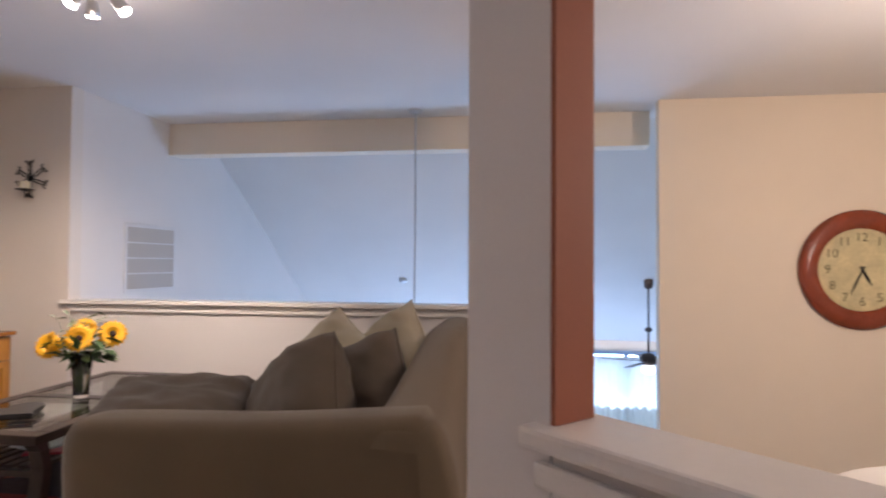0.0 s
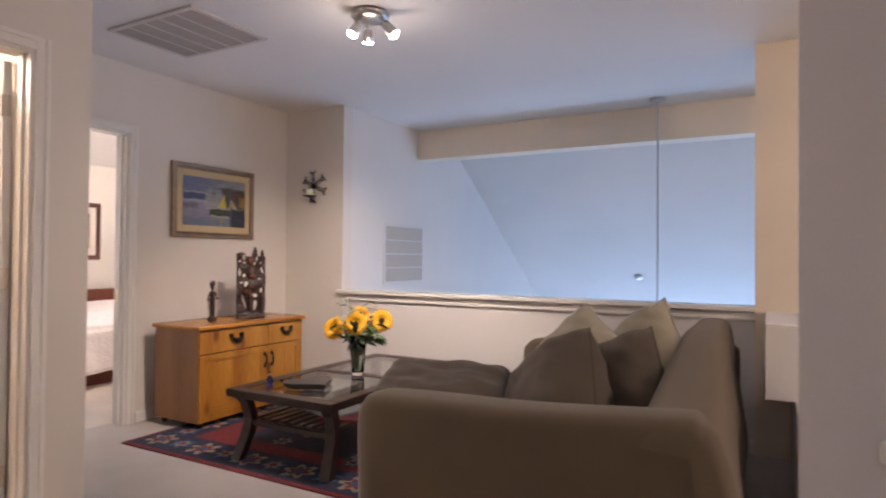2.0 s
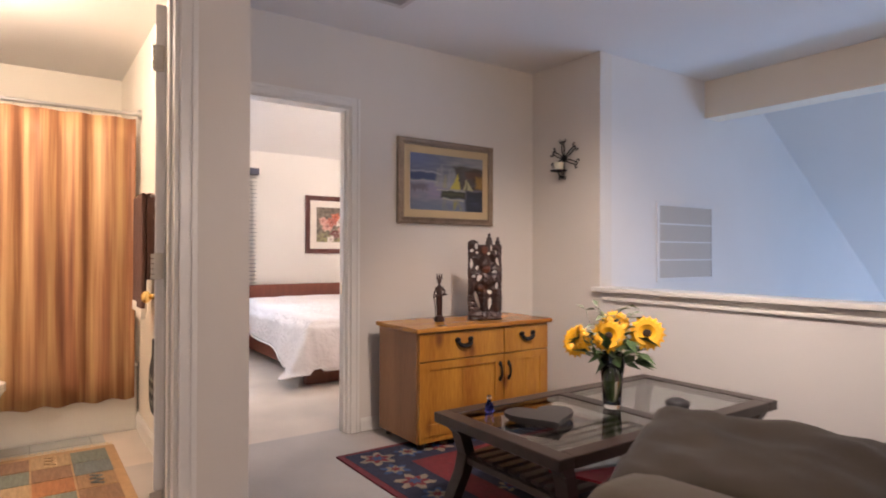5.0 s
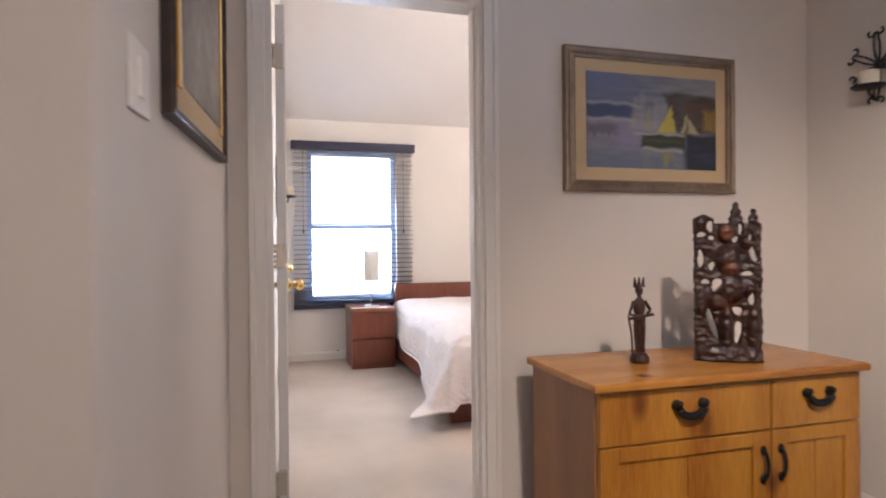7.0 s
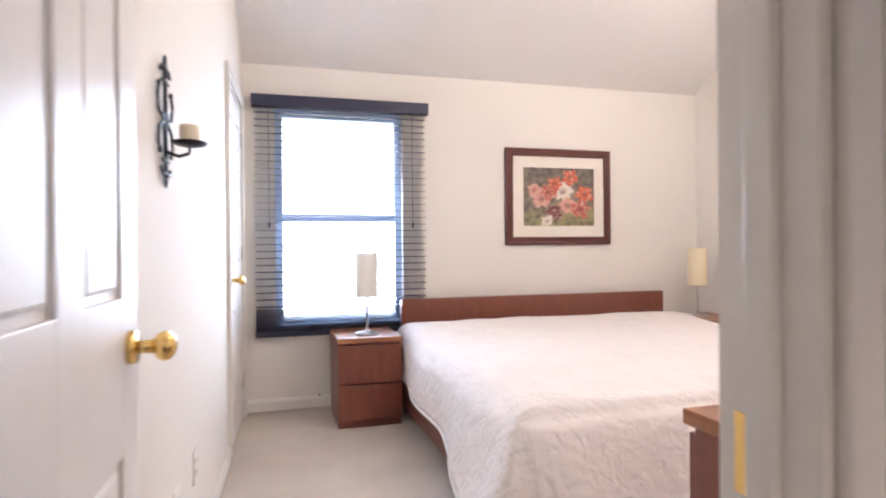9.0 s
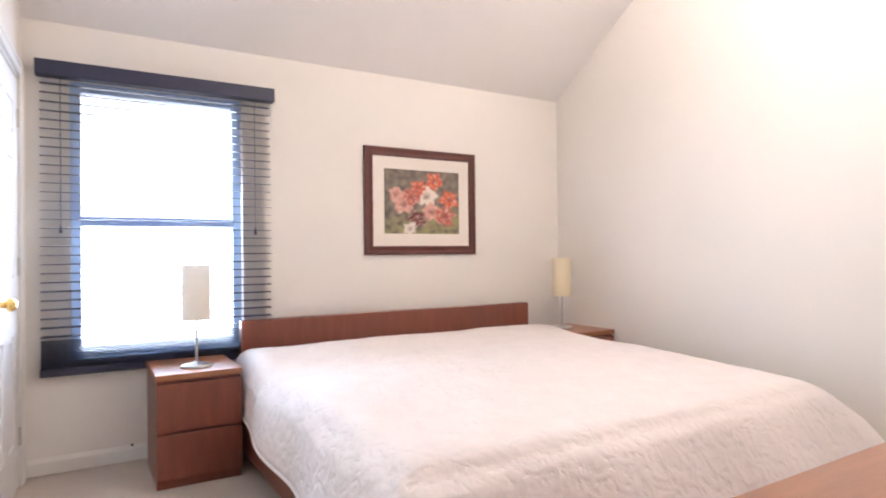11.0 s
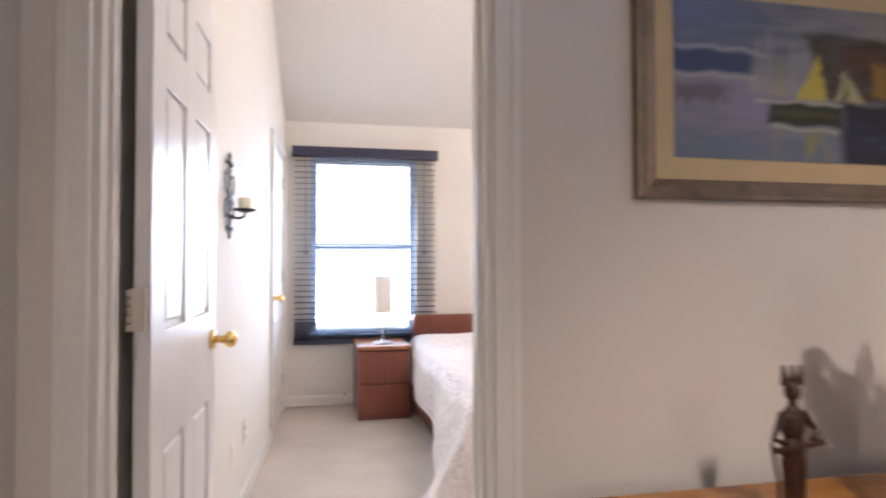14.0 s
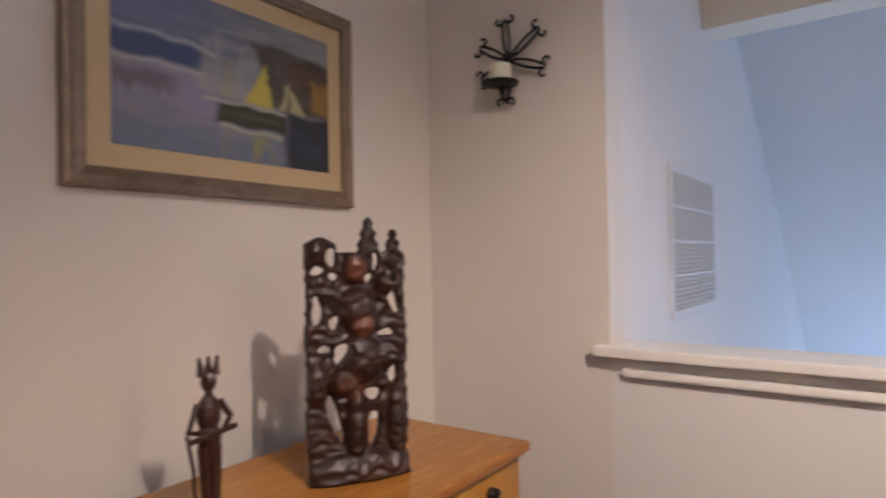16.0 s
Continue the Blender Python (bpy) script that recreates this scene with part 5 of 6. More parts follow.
# ---- ceiling fittings of the loft ----
LX, LY = -1.85, 3.20
cl = thing("ceiling_spotlight", "lit brushed-nickel ceiling light with three spot heads", "ceiling light", pose(LX, LY, H))
part("canopy", lathe(BM(), [(0.10, -0.001), (0.105, -0.02), (0.085, -0.04), (0.03, -0.048)], 32), STEEL, cl, "", True)
for px, py, dx, dy in ((-0.03, -0.03, -0.05, -0.05), (0.06, 0.02, 0.09, 0.03), (-0.04, 0.04, -0.03, 0.04)):
    bm = cyl(BM(), (px, py, -0.035), (px + dx * 0.4, py + dy * 0.4, -0.075), 0.007, None, 8)
    arm = part("arm", bm, STEEL, cl)
    a, b = Vector((px + dx * 0.2, py + dy * 0.2, -0.062)), Vector((px + dx * 0.75, py + dy * 0.75, -0.125))
    bm = cyl(BM(), a, b, 0.022, 0.033, 20)
    part("spot_head", bm, STEEL, arm, "", True)
    d = (b - a).normalized()
    part("bulb", cyl(BM(), b + d * 0.001, b + d * 0.012, 0.030, 0.024, 20), BULB, arm, "glowing bulb", True)


def grille(name, label, m, w, h, slats, material, dark, gap_bars, slat_mat=None, slat_w=0.005):
    """Local x across, y up the face, z out of the surface."""
    r = thing(name, label, "air vent", m)
    part("backing", box(BM(), (-w / 2 + 0.02, -h / 2 + 0.02, 0.001), (w / 2 - 0.02, h / 2 - 0.02, 0.003)), dark, r)
    for x0, x1, y0, y1 in ((-w / 2, w / 2, h / 2 - 0.03, h / 2), (-w / 2, w / 2, -h / 2, -h / 2 + 0.03), (-w / 2, -w / 2 + 0.03, -h / 2 + 0.03, h / 2 - 0.03), (w / 2 - 0.03, w / 2, -h / 2 + 0.03, h / 2 - 0.03)):
        part("frame_rail", box(BM(), (x0, y0, 0.0), (x1, y1, 0.012), 0.003), material, r)
    ih = h - 0.06
    bm = box(BM(), (-w / 2 + 0.03, -slat_w, -0.0008), (w / 2 - 0.03, slat_w, 0.0008))
    sl = mesh_of("slat", bm, slat_mat or material)
    for k in range(slats):
        o = new("slat", sl)
        o.parent = r
        o.location, o.rotation_euler = (0, -ih / 2 + (k + 0.5) * ih / slats, 0.008), (radians(38 if slat_w < 0.006 else 14), 0, 0)
    for k in range(gap_bars):
        yy = -ih / 2 + (k + 1) * ih / (gap_bars + 1)
        part("cross_bar", box(BM(), (-w / 2 + 0.03, yy - 0.006, 0.004), (w / 2 - 0.03, yy + 0.006, 0.013), 0.002), material, r)
    return r


VENT = mat("vent_enamel", (0.62, 0.57, 0.52), 0.45, 0.08, 8, 80, 0.05)
VENTW = mat("white_vent_enamel", (0.70, 0.68, 0.66), 0.45, 0.06, 8, 80, 0.05)
# Dark backing colour stands in for the shade behind the ceiling vent's slats.
SHADE = mat("shaded_duct", (0.26, 0.22, 0.18), 0.9, 0.2, 8, 80, 0.1)
grille("ceiling_vent", "beige slatted return-air vent in the ceiling", Matrix.Translation((-2.99, 2.95, H - 0.0005)) @ Matrix.Rotation(radians(180), 4, "X") @ Matrix.Rotation(radians(90), 4, "Z"), 0.55, 0.73, 34, VENT, SHADE, 4, mat("tan_vent_slat", (0.40, 0.34, 0.29), 0.6, 0.1, 8, 80, 0.05))
grille("wall_vent", "white louvred vent on the wall of the tall room", Matrix.Translation((-3.1995, 5.69, 1.21)) @ Matrix.Rotation(radians(90), 4, "Z") @ Matrix.Rotation(radians(90), 4, "X"), 0.74, 0.60, 30, VENTW, mat("pale_duct", (0.60, 0.56, 0.50), 0.9, 0.1), 3, mat("beige_vent_slat", (0.52, 0.46, 0.39), 0.6, 0.05), 0.0085)

pd = thing("pendant_cable", "pendant lamp cable hanging from a nickel ceiling rose", "pendant light", pose(-0.76, 5.71, H))
part("ceiling_rose", lathe(BM(), [(0.065, -0.001), (0.068, -0.012), (0.05, -0.024), (0.01, -0.03)], 24), STEEL, pd, "", True)
part("cable", cyl(BM(), (0, 0, -0.02), (0, 0, -3.2), 0.007, None, 8), STEEL, pd)
part("pendant_shade", lathe(BM(), [(0.02, -3.15), (0.10, -3.2), (0.16, -3.35), (0.155, -3.35), (0.02, -3.2)], 24), STEEL, pd, "", True)

# ---- tall room fittings ----
def slope_z(y):
    return 2.93 - (y - 6.0) * 3.05 / 4.7


fan = thing("ceiling_fan", "ceiling fan with dark blades and lit globe hanging from the slope", "ceiling fan", pose(1.84, 9.05, -0.13))
part("mount", lathe(BM(), [(0.05, (slope_z(9.05) + 0.13) - 0.10), (0.06, (slope_z(9.05) + 0.13) - 0.05), (0.06, (slope_z(9.05) + 0.13) + 0.03)], 20), DARKWOOD, fan, "", True)
part("rod", cyl(BM(), (0, 0, 0.1), (0, 0, (slope_z(9.05) + 0.13)), 0.014, None, 10), DARKWOOD, fan)
part("collar", lathe(BM(), [(0.02, 0.39), (0.05, 0.41), (0.05, 0.44), (0.02, 0.46)], 16), DARKWOOD, fan, "", True)
part("motor", lathe(BM(), [(0.04, -0.06), (0.10, -0.03), (0.12, 0.03), (0.09, 0.09), (0.03, 0.11)], 24), DARKWOOD, fan, "", True)
for k in range(5):
    a = k * math.tau / 5 + 0.35
    bm = box(BM(), (0.16, -0.06, -0.004), (0.62, 0.06, 0.004), 0.003)
    box(bm, (0.08, -0.015, -0.006), (0.2, 0.015, 0.002), 0.002)
    o = part("blade", bm, DARKWOOD, fan)
    o.matrix_local = Matrix.Translation((0, 0, 0.0)) @ Matrix.Rotation(a, 4, "Z") @ Matrix.Rotation(radians(10), 4, "X")
part("globe", ball(BM(), (0, 0, -0.115), (0.085, 0.085, 0.06), 20), glow("lit_globe", (1.0, 0.97, 0.9), 6), fan, "glowing glass globe", True)
det = part("smoke_detector", lathe(BM(), [(0.055, 0.0), (0.06, 0.02), (0.05, 0.04)], 20), STEEL, None, "", True)
det.matrix_world = Matrix.Translation((-1.54, 9.07, slope_z(9.07) + 0.005)) @ Matrix.Rotation(radians(180 - 33), 4, "X")
tagged(det, "small round fixture on the sloping ceiling", "smoke detector")
w2 = thing("window_2", "wide window of the tall room with sheer curtains", "window", kind="structure")
for k in range(5):
    x = -2.7 + k * 1.5 - (0.0 if k == 0 else 0.03 if k < 4 else 0.06)
    part("window_frame", box(BM(), (x, KW + 0.02, -2.6), (x + 0.06, KW + 0.08, -0.22), 0.004), SASH, w2)
for z in (-2.6, -0.28):
    part("window_frame", box(BM(), (-2.64, KW + 0.021, z), (3.24, KW + 0.079, z + 0.06), 0.004), SASH, w2)
p = part("pane", box(BM(), (-2.64, KW + 0.045, -2.54), (3.24, KW + 0.05, -0.28)), PANE, w2)
p.visible_shadow = False
SHEER = translucent(mat("sheer_white_voile", (0.80, 0.86, 0.92), 0.9, 0.06, 6, 200, 0.1), 0.75)


def drape(name, x0, x1, y, z0, z1, amp, waves, material, label, axis="x", fine=6):
    bm = BM()
    n = waves * fine
    rows = 10
    g = []
    for i in range(n + 1):
        f = i / n
        col = []
        for j in range(rows + 1):
            q = j / rows
            off = amp * (0.6 + 0.4 * q) * math.sin(f * waves * math.tau + 0.5 * math.sin(f * 31)) + 0.25 * amp * math.sin(f * 57 + 2 * q)
            a = x0 + (x1 - x0) * f
            zz = z1 + (z0 - z1) * q + (0.012 * math.sin(f * waves * math.tau) if j == rows else 0)
            col.append(bm.verts.new((a, y + off, zz) if axis == "x" else (y + off, a, zz)))
        g.append(col)
    for i in range(n):
        for j in range(rows):
            bm.faces.new((g[i][j], g[i + 1][j], g[i + 1][j + 1], g[i][j + 1]))
    ob = part(name, bm, material, None, "", True)
    so = ob.modifiers.new("thickness", "SOLIDIFY")
    so.thickness = 0.003
    return tagged(ob, label, "curtain")


drape("sheer_curtain", -2.6, 3.2, KW - 0.06, -2.62, -0.3, 0.025, 40, SHEER, "sheer white curtain over the window of the tall room")

# ---- clock, round table ----
ck = thing("wall_clock", "round wall clock with mahogany rim and aged cream dial", "clock", Matrix.Translation((2.72, 5.599, 1.145)) @ Matrix.Rotation(radians(90), 4, "X"))
part("rim", lathe(BM(), [(0.452, 0), (0.458, 0.02), (0.43, 0.05), (0.37, 0.06), (0.325, 0.045), (0.315, 0.02), (0.315, 0.0)], 64), mat("mahogany_rim", (0.24, 0.045, 0.018), 0.25, 0.2, 6, 40, 0.05), ck, "polished mahogany rim", True)
part("dial", cyl(BM(), (0, 0, 0.001), (0, 0, 0.018), 0.318, None, 64), mat("aged_dial", (0.62, 0.53, 0.30), 0.5, 0.25, 7, 40, 0.05), ck, "aged cream dial")
DIALINK = ink("dial_ink", (0.16, 0.12, 0.06))
for k in range(1, 13):
    a = math.pi / 2 - k * math.tau / 12
    cu = bpy.data.curves.new("numeral", "FONT")
    cu.body, cu.size, cu.align_x, cu.align_y, cu.extrude = str(k), 0.095, "CENTER", "CENTER", 0.001
    cu.materials.append(DIALINK)
    o = new("numeral", cu)
    o.parent = ck
    o.location = (0.245 * math.cos(a), 0.245 * math.sin(a), 0.0195)
for name, ang, ln, w in (("hour_pointer", 62, 0.14, 0.008), ("minute_pointer", 205, 0.22, 0.006)):
    a = math.pi / 2 - radians(ang + 90 if name == "hour_pointer" else ang)
    bm = BM()
    prism(bm, [(-0.03, -w), (ln * 0.6, -w * 1.3), (ln, 0), (ln * 0.6, w * 1.3), (-0.03, w)], "z", 0.022 if w > 0.007 else 0.025, 0.024 if w > 0.007 else 0.027)
    o = part(name, bm, IRON, ck)
    o.matrix_local = Matrix.Rotation(a, 4, "Z")
rt = thing("round_table", "round white table behind the half wall", "table", pose(1.52, 2.5, 0))
part("tabletop", lathe(BM(), [(0.43, 0.44), (0.45, 0.45), (0.45, 0.475), (0.43, 0.485), (0.01, 0.485)], 48), TRIM, rt, "", True)
part("pedestal", lathe(BM(), [(0.2, 0.0), (0.2, 0.02), (0.05, 0.05), (0.04, 0.3), (0.07, 0.44)], 24), TRIM, rt, "", True)


# ---- iron candle sconces ----
def curl(cx, cz, r, a0, a1, y=-0.012, n=12):
    return [(cx + r * (1 - 0.35 * i / n) * math.cos(a0 + (a1 - a0) * i / n), y, cz + r * (1 - 0.35 * i / n) * math.sin(a0 + (a1 - a0) * i / n)) for i in range(n + 1)]


def star_sconce(m):
    """Local x along the wall, y = away from the room, z up."""
    r = thing("candle_sconce", "black iron scrollwork candle sconce with cream candle on the wall", "candle sconce", m)
    for a, ln in ((95, 0.145), (35, 0.15), (150, 0.135), (-20, 0.15), (-95, 0.15), (205, 0.125)):
        ca, sa = math.cos(radians(a)), math.sin(radians(a))
        for s in (-1, 1):
            nx, nz = -sa * s, ca * s
            pts = [(ca * ln * f + nx * 0.012 * math.sin(f * 3.0), -0.02, sa * ln * f + nz * 0.012 * math.sin(f * 3.0)) for f in (0, 0.25, 0.5, 0.75, 0.92)]
            ex, ez = pts[-1][0] + nx * 0.016, pts[-1][2] + nz * 0.016
            b0 = math.atan2(-nz, -nx)
            pts += [(ex + 0.016 * (1 - k * 0.06) * math.cos(b0 - s * k * 0.55), -0.02, ez + 0.016 * (1 - k * 0.06) * math.sin(b0 - s * k * 0.55)) for k in range(1, 9)]
            part("scroll_arm", tube(BM(), pts, 0.0045, 6), IRON, r, "", True)
    bm = ball(BM(), (0, -0.02, 0), (0.022, 0.014, 0.022), 10)
    cyl(bm, (0, 0, 0), (0, -0.02, 0), 0.014)
    part("boss", bm, IRON, r, "", True)
    part("bracket", tube(BM(), [(0, -0.02, -0.14), (0, -0.05, -0.135), (-0.005, -0.06, -0.115), (-0.005, -0.066, -0.095)], 0.006, 7), IRON, r, "", True)
    part("candle_dish", lathe(BM(), [(0.02, -0.058), (0.058, -0.05), (0.062, -0.044), (0.058, -0.046), (0.01, -0.05)], 24, (-0.005, -0.066, -0.04)), IRON, r, "", True)
    part("candle", lathe(BM(), [(0.034, -0.047), (0.036, -0.04), (0.036, 0.012), (0.03, 0.014), (0.005, 0.01)], 24, (-0.005, -0.066, -0.04)), CANDLE, r, "cream pillar candle", True)


star_sconce(pose(-3.515, HY - 0.001, 1.80))


def tall_sconce(m):
    r = thing("candle_sconce", "tall black iron scroll sconce with cream candle on the bedroom wall", "candle sconce", m)
    bm = tube(BM(), [(0, -0.012, -0.20), (0, -0.012, 0.20)], 0.008, 7)
    for z in (0.20, -0.20):
        ball(bm, (0, -0.012, z), (0.012, 0.008, 0.022), 8)
    part("spine", bm, IRON, r, "", True)
    for s in (-1, 1):
        part("scroll", tube(BM(), curl(s * 0.03, 0.15, 0.032, math.pi / 2 - s * 1.4, math.pi / 2 + s * 3.6), 0.006, 6), IRON, r, "", True)
        part("scroll", tube(BM(), curl(s * 0.03, -0.15, 0.032, -math.pi / 2 + s * 1.4, -math.pi / 2 - s * 3.6), 0.006, 6), IRON, r, "", True)
        bm = tube(BM(), [(s * 0.085, -0.012, 0.10), (s * 0.1, -0.012, 0.07), (s * 0.085, -0.012, 0.02), (s * 0.02, -0.014, 0.0), (s * 0.085, -0.012, -0.03), (s * 0.1, -0.012, -0.08), (s * 0.08, -0.012, -0.1)], 0.006, 6)
        ball(bm, (s * 0.08, -0.012, 0.105), (0.014, 0.008, 0.012), 8)
        ball(bm, (s * 0.075, -0.012, -0.105), (0.014, 0.008, 0.012), 8)
        part("side_scroll", bm, IRON, r, "", True)
    part("centre_ring", tube(BM(), curl(0, 0.0, 0.035, 0, 6.2), 0.006, 6), IRON, r, "", True)
    part("bracket", tube(BM(), [(0, -0.014, -0.10), (0, -0.06, -0.115), (0, -0.095, -0.105), (0, -0.10, -0.08)], 0.006, 7), IRON, r, "", True)
    part("candle_dish", lathe(BM(), [(0.02, -0.058), (0.058, -0.05), (0.064, -0.042), (0.058, -0.046), (0.01, -0.05)], 24, (0, -0.10, -0.025)), IRON, r, "", True)
    part("candle", lathe(BM(), [(0.036, -0.047), (0.038, -0.04), (0.038, 0.012), (0.03, 0.015), (0.005, 0.01)], 24, (0, -0.10, -0.025)), CANDLE, r, "cream pillar candle", True)


tall_sconce(LW @ Matrix.Translation((1.29, -0.001, 1.455)) @ Matrix.Diagonal((0.95, 0.72, 0.83, 1)))


def plate(name, label, m, w, h, kind):
    r = thing(name, label, "wall plate", m)
    part("cover_plate", box(BM(), (-w / 2, -0.006, -h / 2), (w / 2, 0, h / 2), 0.003), SWITCH, r)
    if kind == "switch":
        part("rocker", box(BM(), (-0.016, -0.011, -0.033), (0.016, -0.0055, 0.033), 0.002), SWITCH, r)
    else:
        for z in (0.022, -0.022):
            o = part("socket", cyl(BM(), (0, -0.0055, z), (0, -0.009, z), 0.017, 0.016, 16), SWITCH, r)
            for x in (-0.006, 0.006):
                part("slot", box(BM(), (x - 0.0012, -0.0095, z - 0.005), (x + 0.0012, -0.0088, z + 0.005)), IRON, o)
    return r


plate("light_switch", "white rocker light switch beside the bedroom door", BAYM @ pose(0.21, 0, 1.39), 0.115, 0.12, "switch")
plate("light_switch", "white rocker light switch on the bedroom wall", LW @ pose(2.6, 0, 1.36), 0.075, 0.12, "switch")
plate("wall_outlet", "white wall outlet low on the bedroom wall", LW @ pose(1.75, 0, 0.34), 0.075, 0.12, "outlet")
plate("cable_outlet", "white cable outlet low on the bedroom wall", LW @ pose(1.42, 0, 0.33), 0.075, 0.12, "switch")

# ---- bathroom ----
CURT = bpy.data.materials.new("striped_brown_curtain")
CURT.use_nodes = True
cn, clk = CURT.node_tree.nodes, CURT.node_tree.links
tc, mp = cn.new("ShaderNodeTexCoord"), cn.new("ShaderNodeMapping")
mp.inputs["Scale"].default_value = (1, 9.5, 0.3)
nz = cn.new("ShaderNodeTexNoise")
nz.inputs["Scale"].default_value, nz.inputs["Detail"].default_value = 2.2, 6
rp = cn.new("ShaderNodeValToRGB")
for pos, c in ((0.30, (0.15, 0.052, 0.022)), (0.44, (0.29, 0.125, 0.052)), (0.55, (0.44, 0.24, 0.105)), (0.70, (0.58, 0.38, 0.18))):
    e = rp.color_ramp.elements[0] if pos == 0.30 else rp.color_ramp.elements.new(pos)
    e.position, e.color = pos, (*c, 1)
rp.color_ramp.elements[-1].color = (0.62, 0.41, 0.20, 1)
clk.new(tc.outputs["Object"], mp.inputs[0])
clk.new(mp.outputs[0], nz.inputs["Vector"])
clk.new(nz.outputs["Fac"], rp.inputs[0])
clk.new(rp.outputs[0], cn["Principled BSDF"].inputs["Base Color"])
cn["Principled BSDF"].inputs["Roughness"].default_value = 0.6
drape("shower_curtain", 0.5, 2.07, -4.66, 0.215, 1.955, 0.022, 9, CURT, "brown and gold striped shower curtain hanging before the tub", "y", 12)
rod = thing("shower_rod", "chrome shower curtain rod with rings", "curtain rod", pose(-4.66, 0, 1.985))
part("rod", cyl(BM(), (0, 0.46, 0), (0, BAY - 0.059, 0), 0.0125, None, 14), STEEL, rod)
part("flange", cyl(BM(), (0, BAY - 0.08, 0), (0, BAY - 0.059, 0), 0.03, None, 18), STEEL, rod)
for k in range(12):
    yy = 0.55 + k * 0.128
    part("ring", tube(BM(), [(0.019 * math.cos(a), yy, 0.019 * math.sin(a) - 0.006) for a in [q * math.tau / 14 for q in range(15)]], 0.002, 5), STEEL, rod)
tub = thing("bathtub", "white bathtub behind the shower curtain", "bathtub", pose(0, 0, 0))
bm = box(BM(), (-5.59, 0.46, -0.01), (-4.70, BAY - 0.06, 0.40), 0.03)
part("tub_apron", bm, PORCELAIN, tub, "", True)
part("tub_rim", box(BM(), (-5.59, 0.46, 0.40), (-4.685, BAY - 0.061, 0.425), 0.01), PORCELAIN, tub, "", True)
tl = thing("toilet", "white porcelain toilet with closed lid", "toilet", pose(-4.42, 0.0, 0))
bm = BM()
for k, (r1, r2, z, cy) in enumerate(((0.12, 0.2, -0.01, 1.02), (0.11, 0.19, 0.10, 1.02), (0.13, 0.22, 0.22, 1.06), (0.175, 0.27, 0.33, 1.12), (0.19, 0.29, 0.385, 1.13))):
    ring = [bm.verts.new((r1 * math.cos(q * math.tau / 24), cy + r2 * math.sin(q * math.tau / 24), z)) for q in range(24)]
    if k:
        for q in range(24):
            bm.faces.new((prev[q], prev[(q + 1) % 24], ring[(q + 1) % 24], ring[q]))
    else:
        bm.faces.new(ring[::-1])
    prev = ring
bm.faces.new(prev)
part("bowl", bm, PORCELAIN, tl, "", True)
for nm, z0, z1 in (("seat", 0.387, 0.405), ("lid", 0.407, 0.427)):
    bm = BM()
    prism(bm, [(0.192 * math.cos(q * math.tau / 28), 1.13 + 0.295 * math.sin(q * math.tau / 28)) for q in range(28)], "z", z0, z1)
    part(nm, bm, PORCELAIN, tl)
part("tank", box(BM(), (-0.22, 0.60, 0.36), (0.22, 0.79, 0.74), 0.02), PORCELAIN, tl, "", True)
part("tank_lid", box(BM(), (-0.23, 0.59, 0.742), (0.23, 0.80, 0.775), 0.01), PORCELAIN, tl, "", True)
tb = thing("towel_bar", "chrome towel bar on the bathroom wall", "towel bar", pose(0, BAY - 0.058, 1.41))
part("bar", cyl(BM(), (-4.30, -0.065, 0), (-3.72, -0.065, 0), 0.008, None, 10), STEEL, tb)
for x in (-4.29, -3.73):
    part("bar_post", cyl(BM(), (x, 0, 0), (x, -0.075, 0), 0.012, None, 12), STEEL, tb)
TOWEL = mat("brown_terry", (0.095, 0.04, 0.028), 0.95, 0.25, 20, 400, 0.8, depth=0.004)
for i, (x0, x1, yy, zb) in enumerate(((-4.26, -3.92, -0.085, 0.80), (-4.02, -3.86, -0.10, 0.78))):
    bm = box(BM(), (x0, yy - 0.012, zb + 0.04), (x1, yy + 0.008, 1.425), 0.008)
    box(bm, (x0, yy + 0.012, zb + 0.2), (x1, yy + 0.052, 1.425), 0.008)
    t = thing("bath_towel", "dark brown towel with cream hem hanging over the bar", "towel", pose(0, BAY - 0.058, 0), "towels on the bar")
    part("cloth", bm, TOWEL, t)
    part("hem", box(BM(), (x0 - 0.002, yy - 0.014, zb), (x1 + 0.002, yy + 0.010, zb + 0.055), 0.005), PAPER, t, "cream hem")
bag = thing("hanging_pouch", "black patterned pouch hanging on the bathroom wall", "wall hanging", pose(-3.9, BAY - 0.06, 0))
bm = BM()
prism(bm, [(-0.10, 0.34), (-0.05, 0.29), (0.07, 0.28), (0.11, 0.36), (0.10, 0.50), (0.05, 0.55), (0.015, 0.62), (0.03, 0.67), (-0.01, 0.67), (-0.02, 0.58), (-0.08, 0.52), (-0.11, 0.44)], "y", -0.05, 0)
part("pouch_body", bm, ink("black_cloth", (0.02, 0.018, 0.017), 0.8), bag)
for k in range(9):
    o = part("bead_motif", ball(BM(), (-0.06 + 0.06 * (k % 3), -0.05, 0.34 + 0.06 * (k // 3)), (0.014, 0.006, 0.018), 8), ink("grey_motif", (0.25, 0.23, 0.2)), bag)
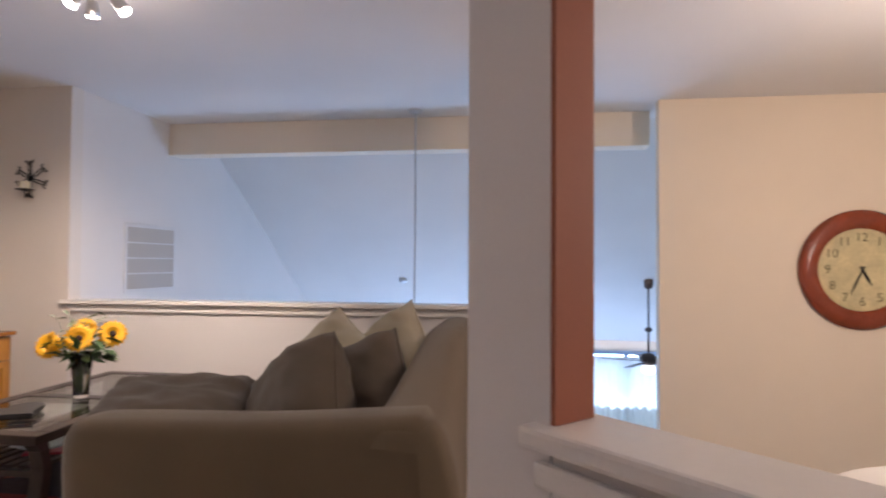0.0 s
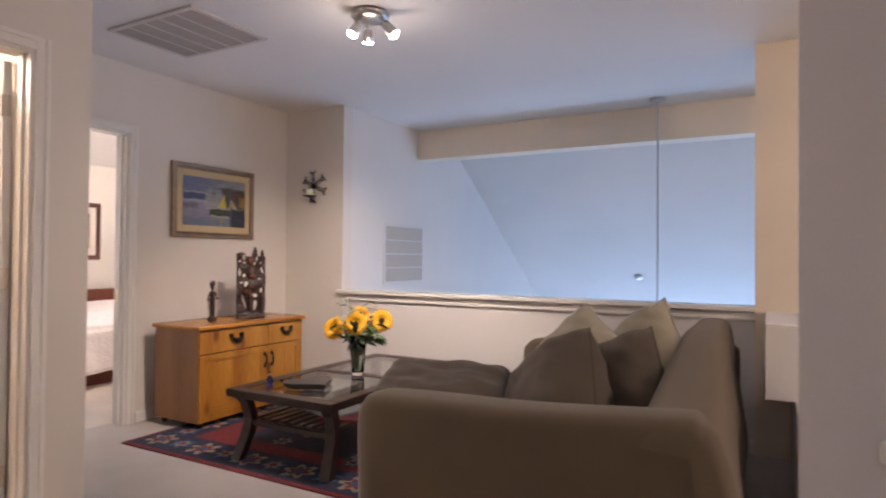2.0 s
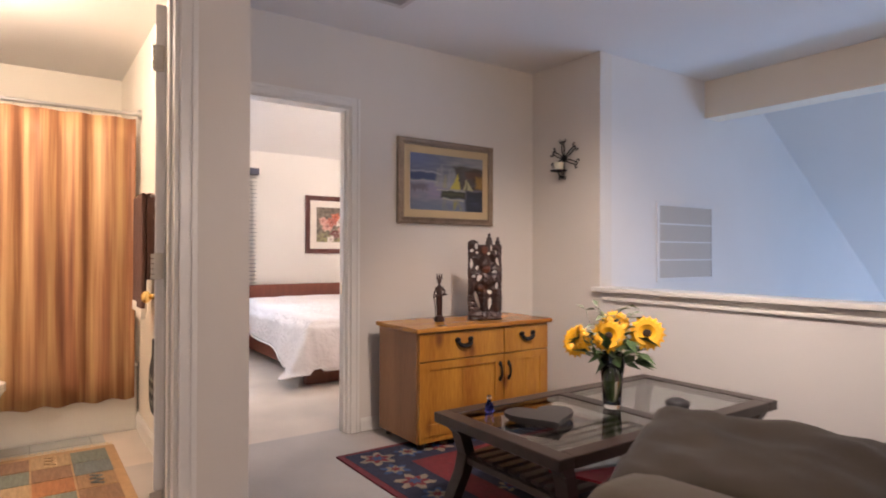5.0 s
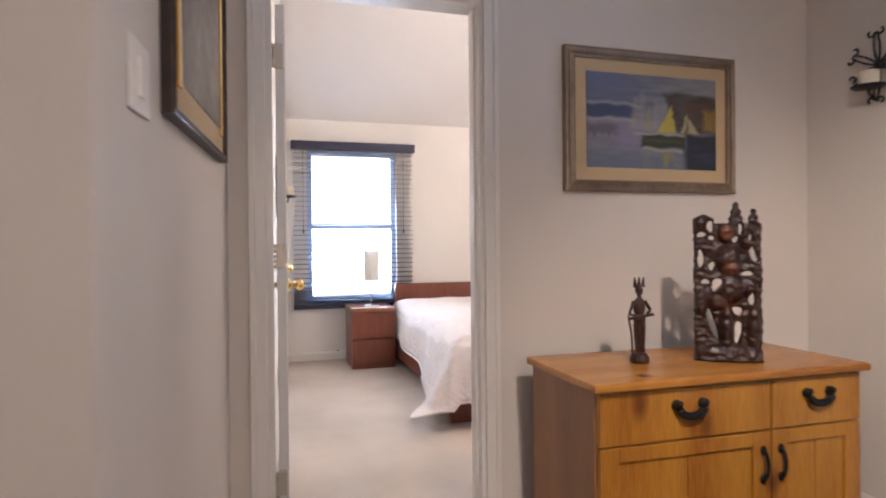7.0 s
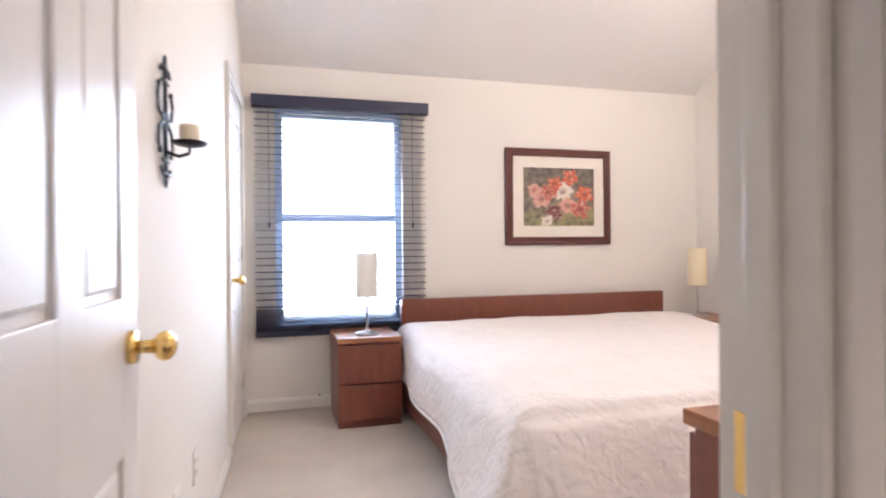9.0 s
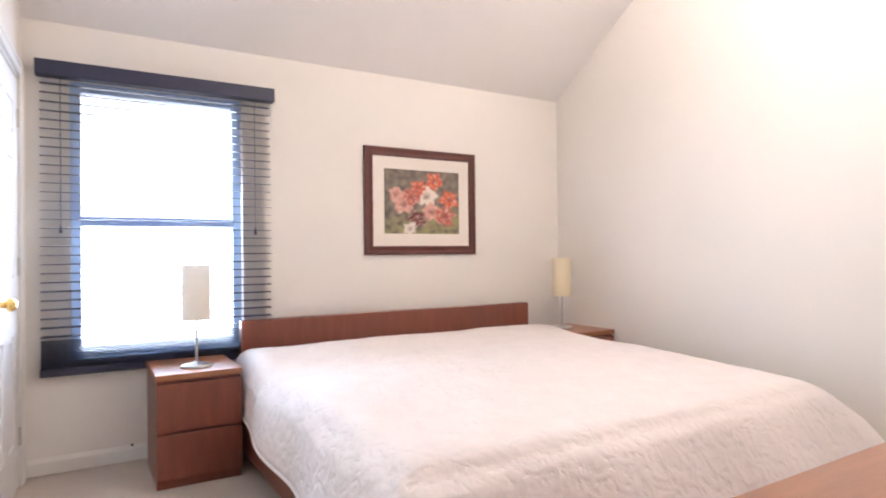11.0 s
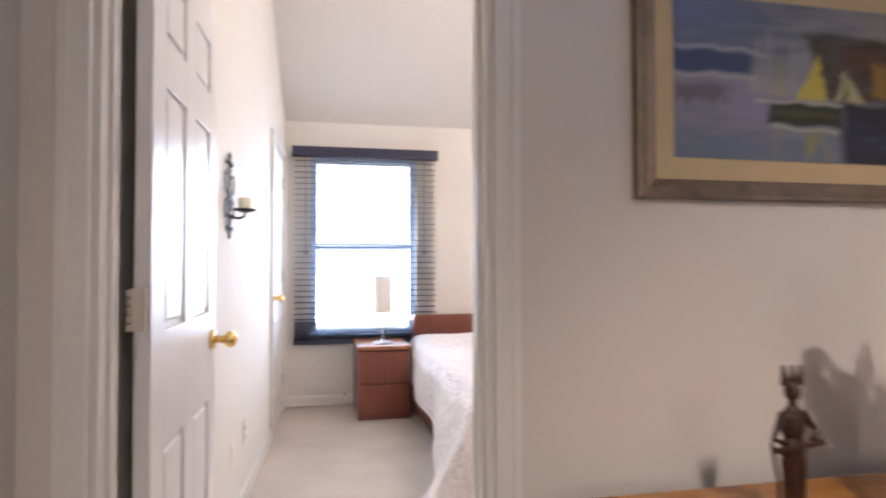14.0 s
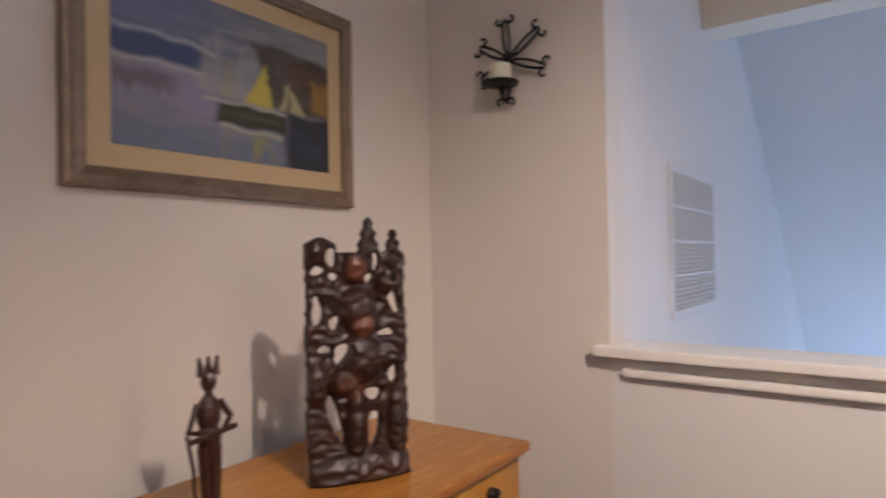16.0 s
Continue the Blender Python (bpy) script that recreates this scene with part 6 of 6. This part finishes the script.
for x, z, c in ((-3.90, 1.72, (0.55, 0.40, 0.16)), (-3.60, 1.74, (0.30, 0.26, 0.16)), (-4.03, 1.58, (0.58, 0.42, 0.22)), (-3.74, 1.59, (0.48, 0.40, 0.20))):
    pl = thing("wall_plaque", "small ceramic plaque on the bathroom wall", "plaque", pose(x, BAY - 0.058, z), "plaques above the towel bar")
    part("tile", box(BM(), (-0.05, -0.012, -0.06), (0.05, 0, 0.06), 0.004), ink("plaque_glaze", c, 0.3), pl)
    part("motif", ball(BM(), (0, -0.012, 0.0), (0.026, 0.005, 0.034), 10), ink("plaque_paint", (0.28, 0.2, 0.08), 0.3), pl)
# bath mat: woven patchwork
bmr = thing("bath_rug", "woven patchwork rug in orange, brown and teal on the tiles", "rug", pose(0, 0, 0))
part("rug_base", box(BM(), (-4.43, 0.95, 0.0), (-2.85, 1.93, 0.010), 0.003), mat("rug_tan", (0.42, 0.26, 0.13), 0.95, 0.2, 30, 300, 0.6, depth=0.004), bmr)
PATCH = [mat("woven_patch", c, 0.95, 0.3, 12, 120, 0.7, stretch=(1, 6, 1), depth=0.004) for c in ((0.36, 0.15, 0.06), (0.17, 0.19, 0.16), (0.30, 0.18, 0.09), (0.23, 0.13, 0.075), (0.42, 0.29, 0.16), (0.15, 0.17, 0.17))]
rnd = random.Random(21)
for i in range(7):
    for j in range(5):
        x0, y0 = -4.37 + i * 0.208, 1.0 + j * 0.178
        part("rug_patch", box(BM(), (x0, y0, 0.0101), (x0 + 0.2, y0 + 0.17, 0.0125), 0.001), rnd.choice(PATCH), bmr)
        if rnd.random() < 0.45:
            zig = [(x0 + 0.03 + 0.028 * k, y0 + 0.06 + 0.05 * (k % 2), 0.0128) for k in range(6)]
            part("zigzag", tube(BM(), zig, 0.007, 4), rnd.choice(PATCH), bmr)
FRINGE = mat("cream_fringe", (0.66, 0.52, 0.34), 0.95, 0.2, 30, 300, 0.6)
bm = BM()
rnd = random.Random(31)
for k in range(120):
    y0 = 0.955 + k * 0.0081
    tube(bm, [(-4.43, y0, 0.006), (-4.46, y0 + rnd.uniform(-0.004, 0.004), 0.005), (-4.495, y0 + rnd.uniform(-0.012, 0.012), 0.004)], 0.0035, 4)
part("fringe", bm, FRINGE, bmr, "knotted cream fringe")
# bathroom floor tiles
TILE = mat("grey_slate_tile", (0.36, 0.37, 0.35), 0.3, 0.2, 5, 40, 0.15)
tile = mesh_of("tile", box(BM(), (-0.147, -0.147, -0.012), (0.147, 0.147, 0.0), 0.002), TILE)
fb = bpy.data.objects["floor_bathroom"]
for i in range(7):
    for j in range(6):
        o = new("tile", tile)
        o.parent = fb
        o.location = (-2.9 - i * 0.3, 0.6 + j * 0.3 - 0.12, -0.0005)

# cord stub on the bedroom wall and coax at the baseboard
o = part("cable_stub", cyl(BM(), (BW + 0.016, 3.02, 0.09), (BW + 0.03, 3.02, 0.09), 0.006, None, 10), IRON, None)
tagged(o, "small dark cable stub above the baseboard", "cable")

bl = thing("ceiling_light", "lit round bedroom ceiling light with frosted bowl", "ceiling light", pose(-5.4, 4.9, 3.4))
part("canopy", lathe(BM(), [(0.16, -0.001), (0.165, -0.02), (0.15, -0.03)], 32), STEEL, bl, "", True)
part("bowl", lathe(BM(), [(0.15, -0.031), (0.13, -0.07), (0.07, -0.10), (0.005, -0.11)], 32), glow("lit_frosted_bowl", (1.0, 0.93, 0.84), 4), bl, "glowing frosted glass bowl", True)
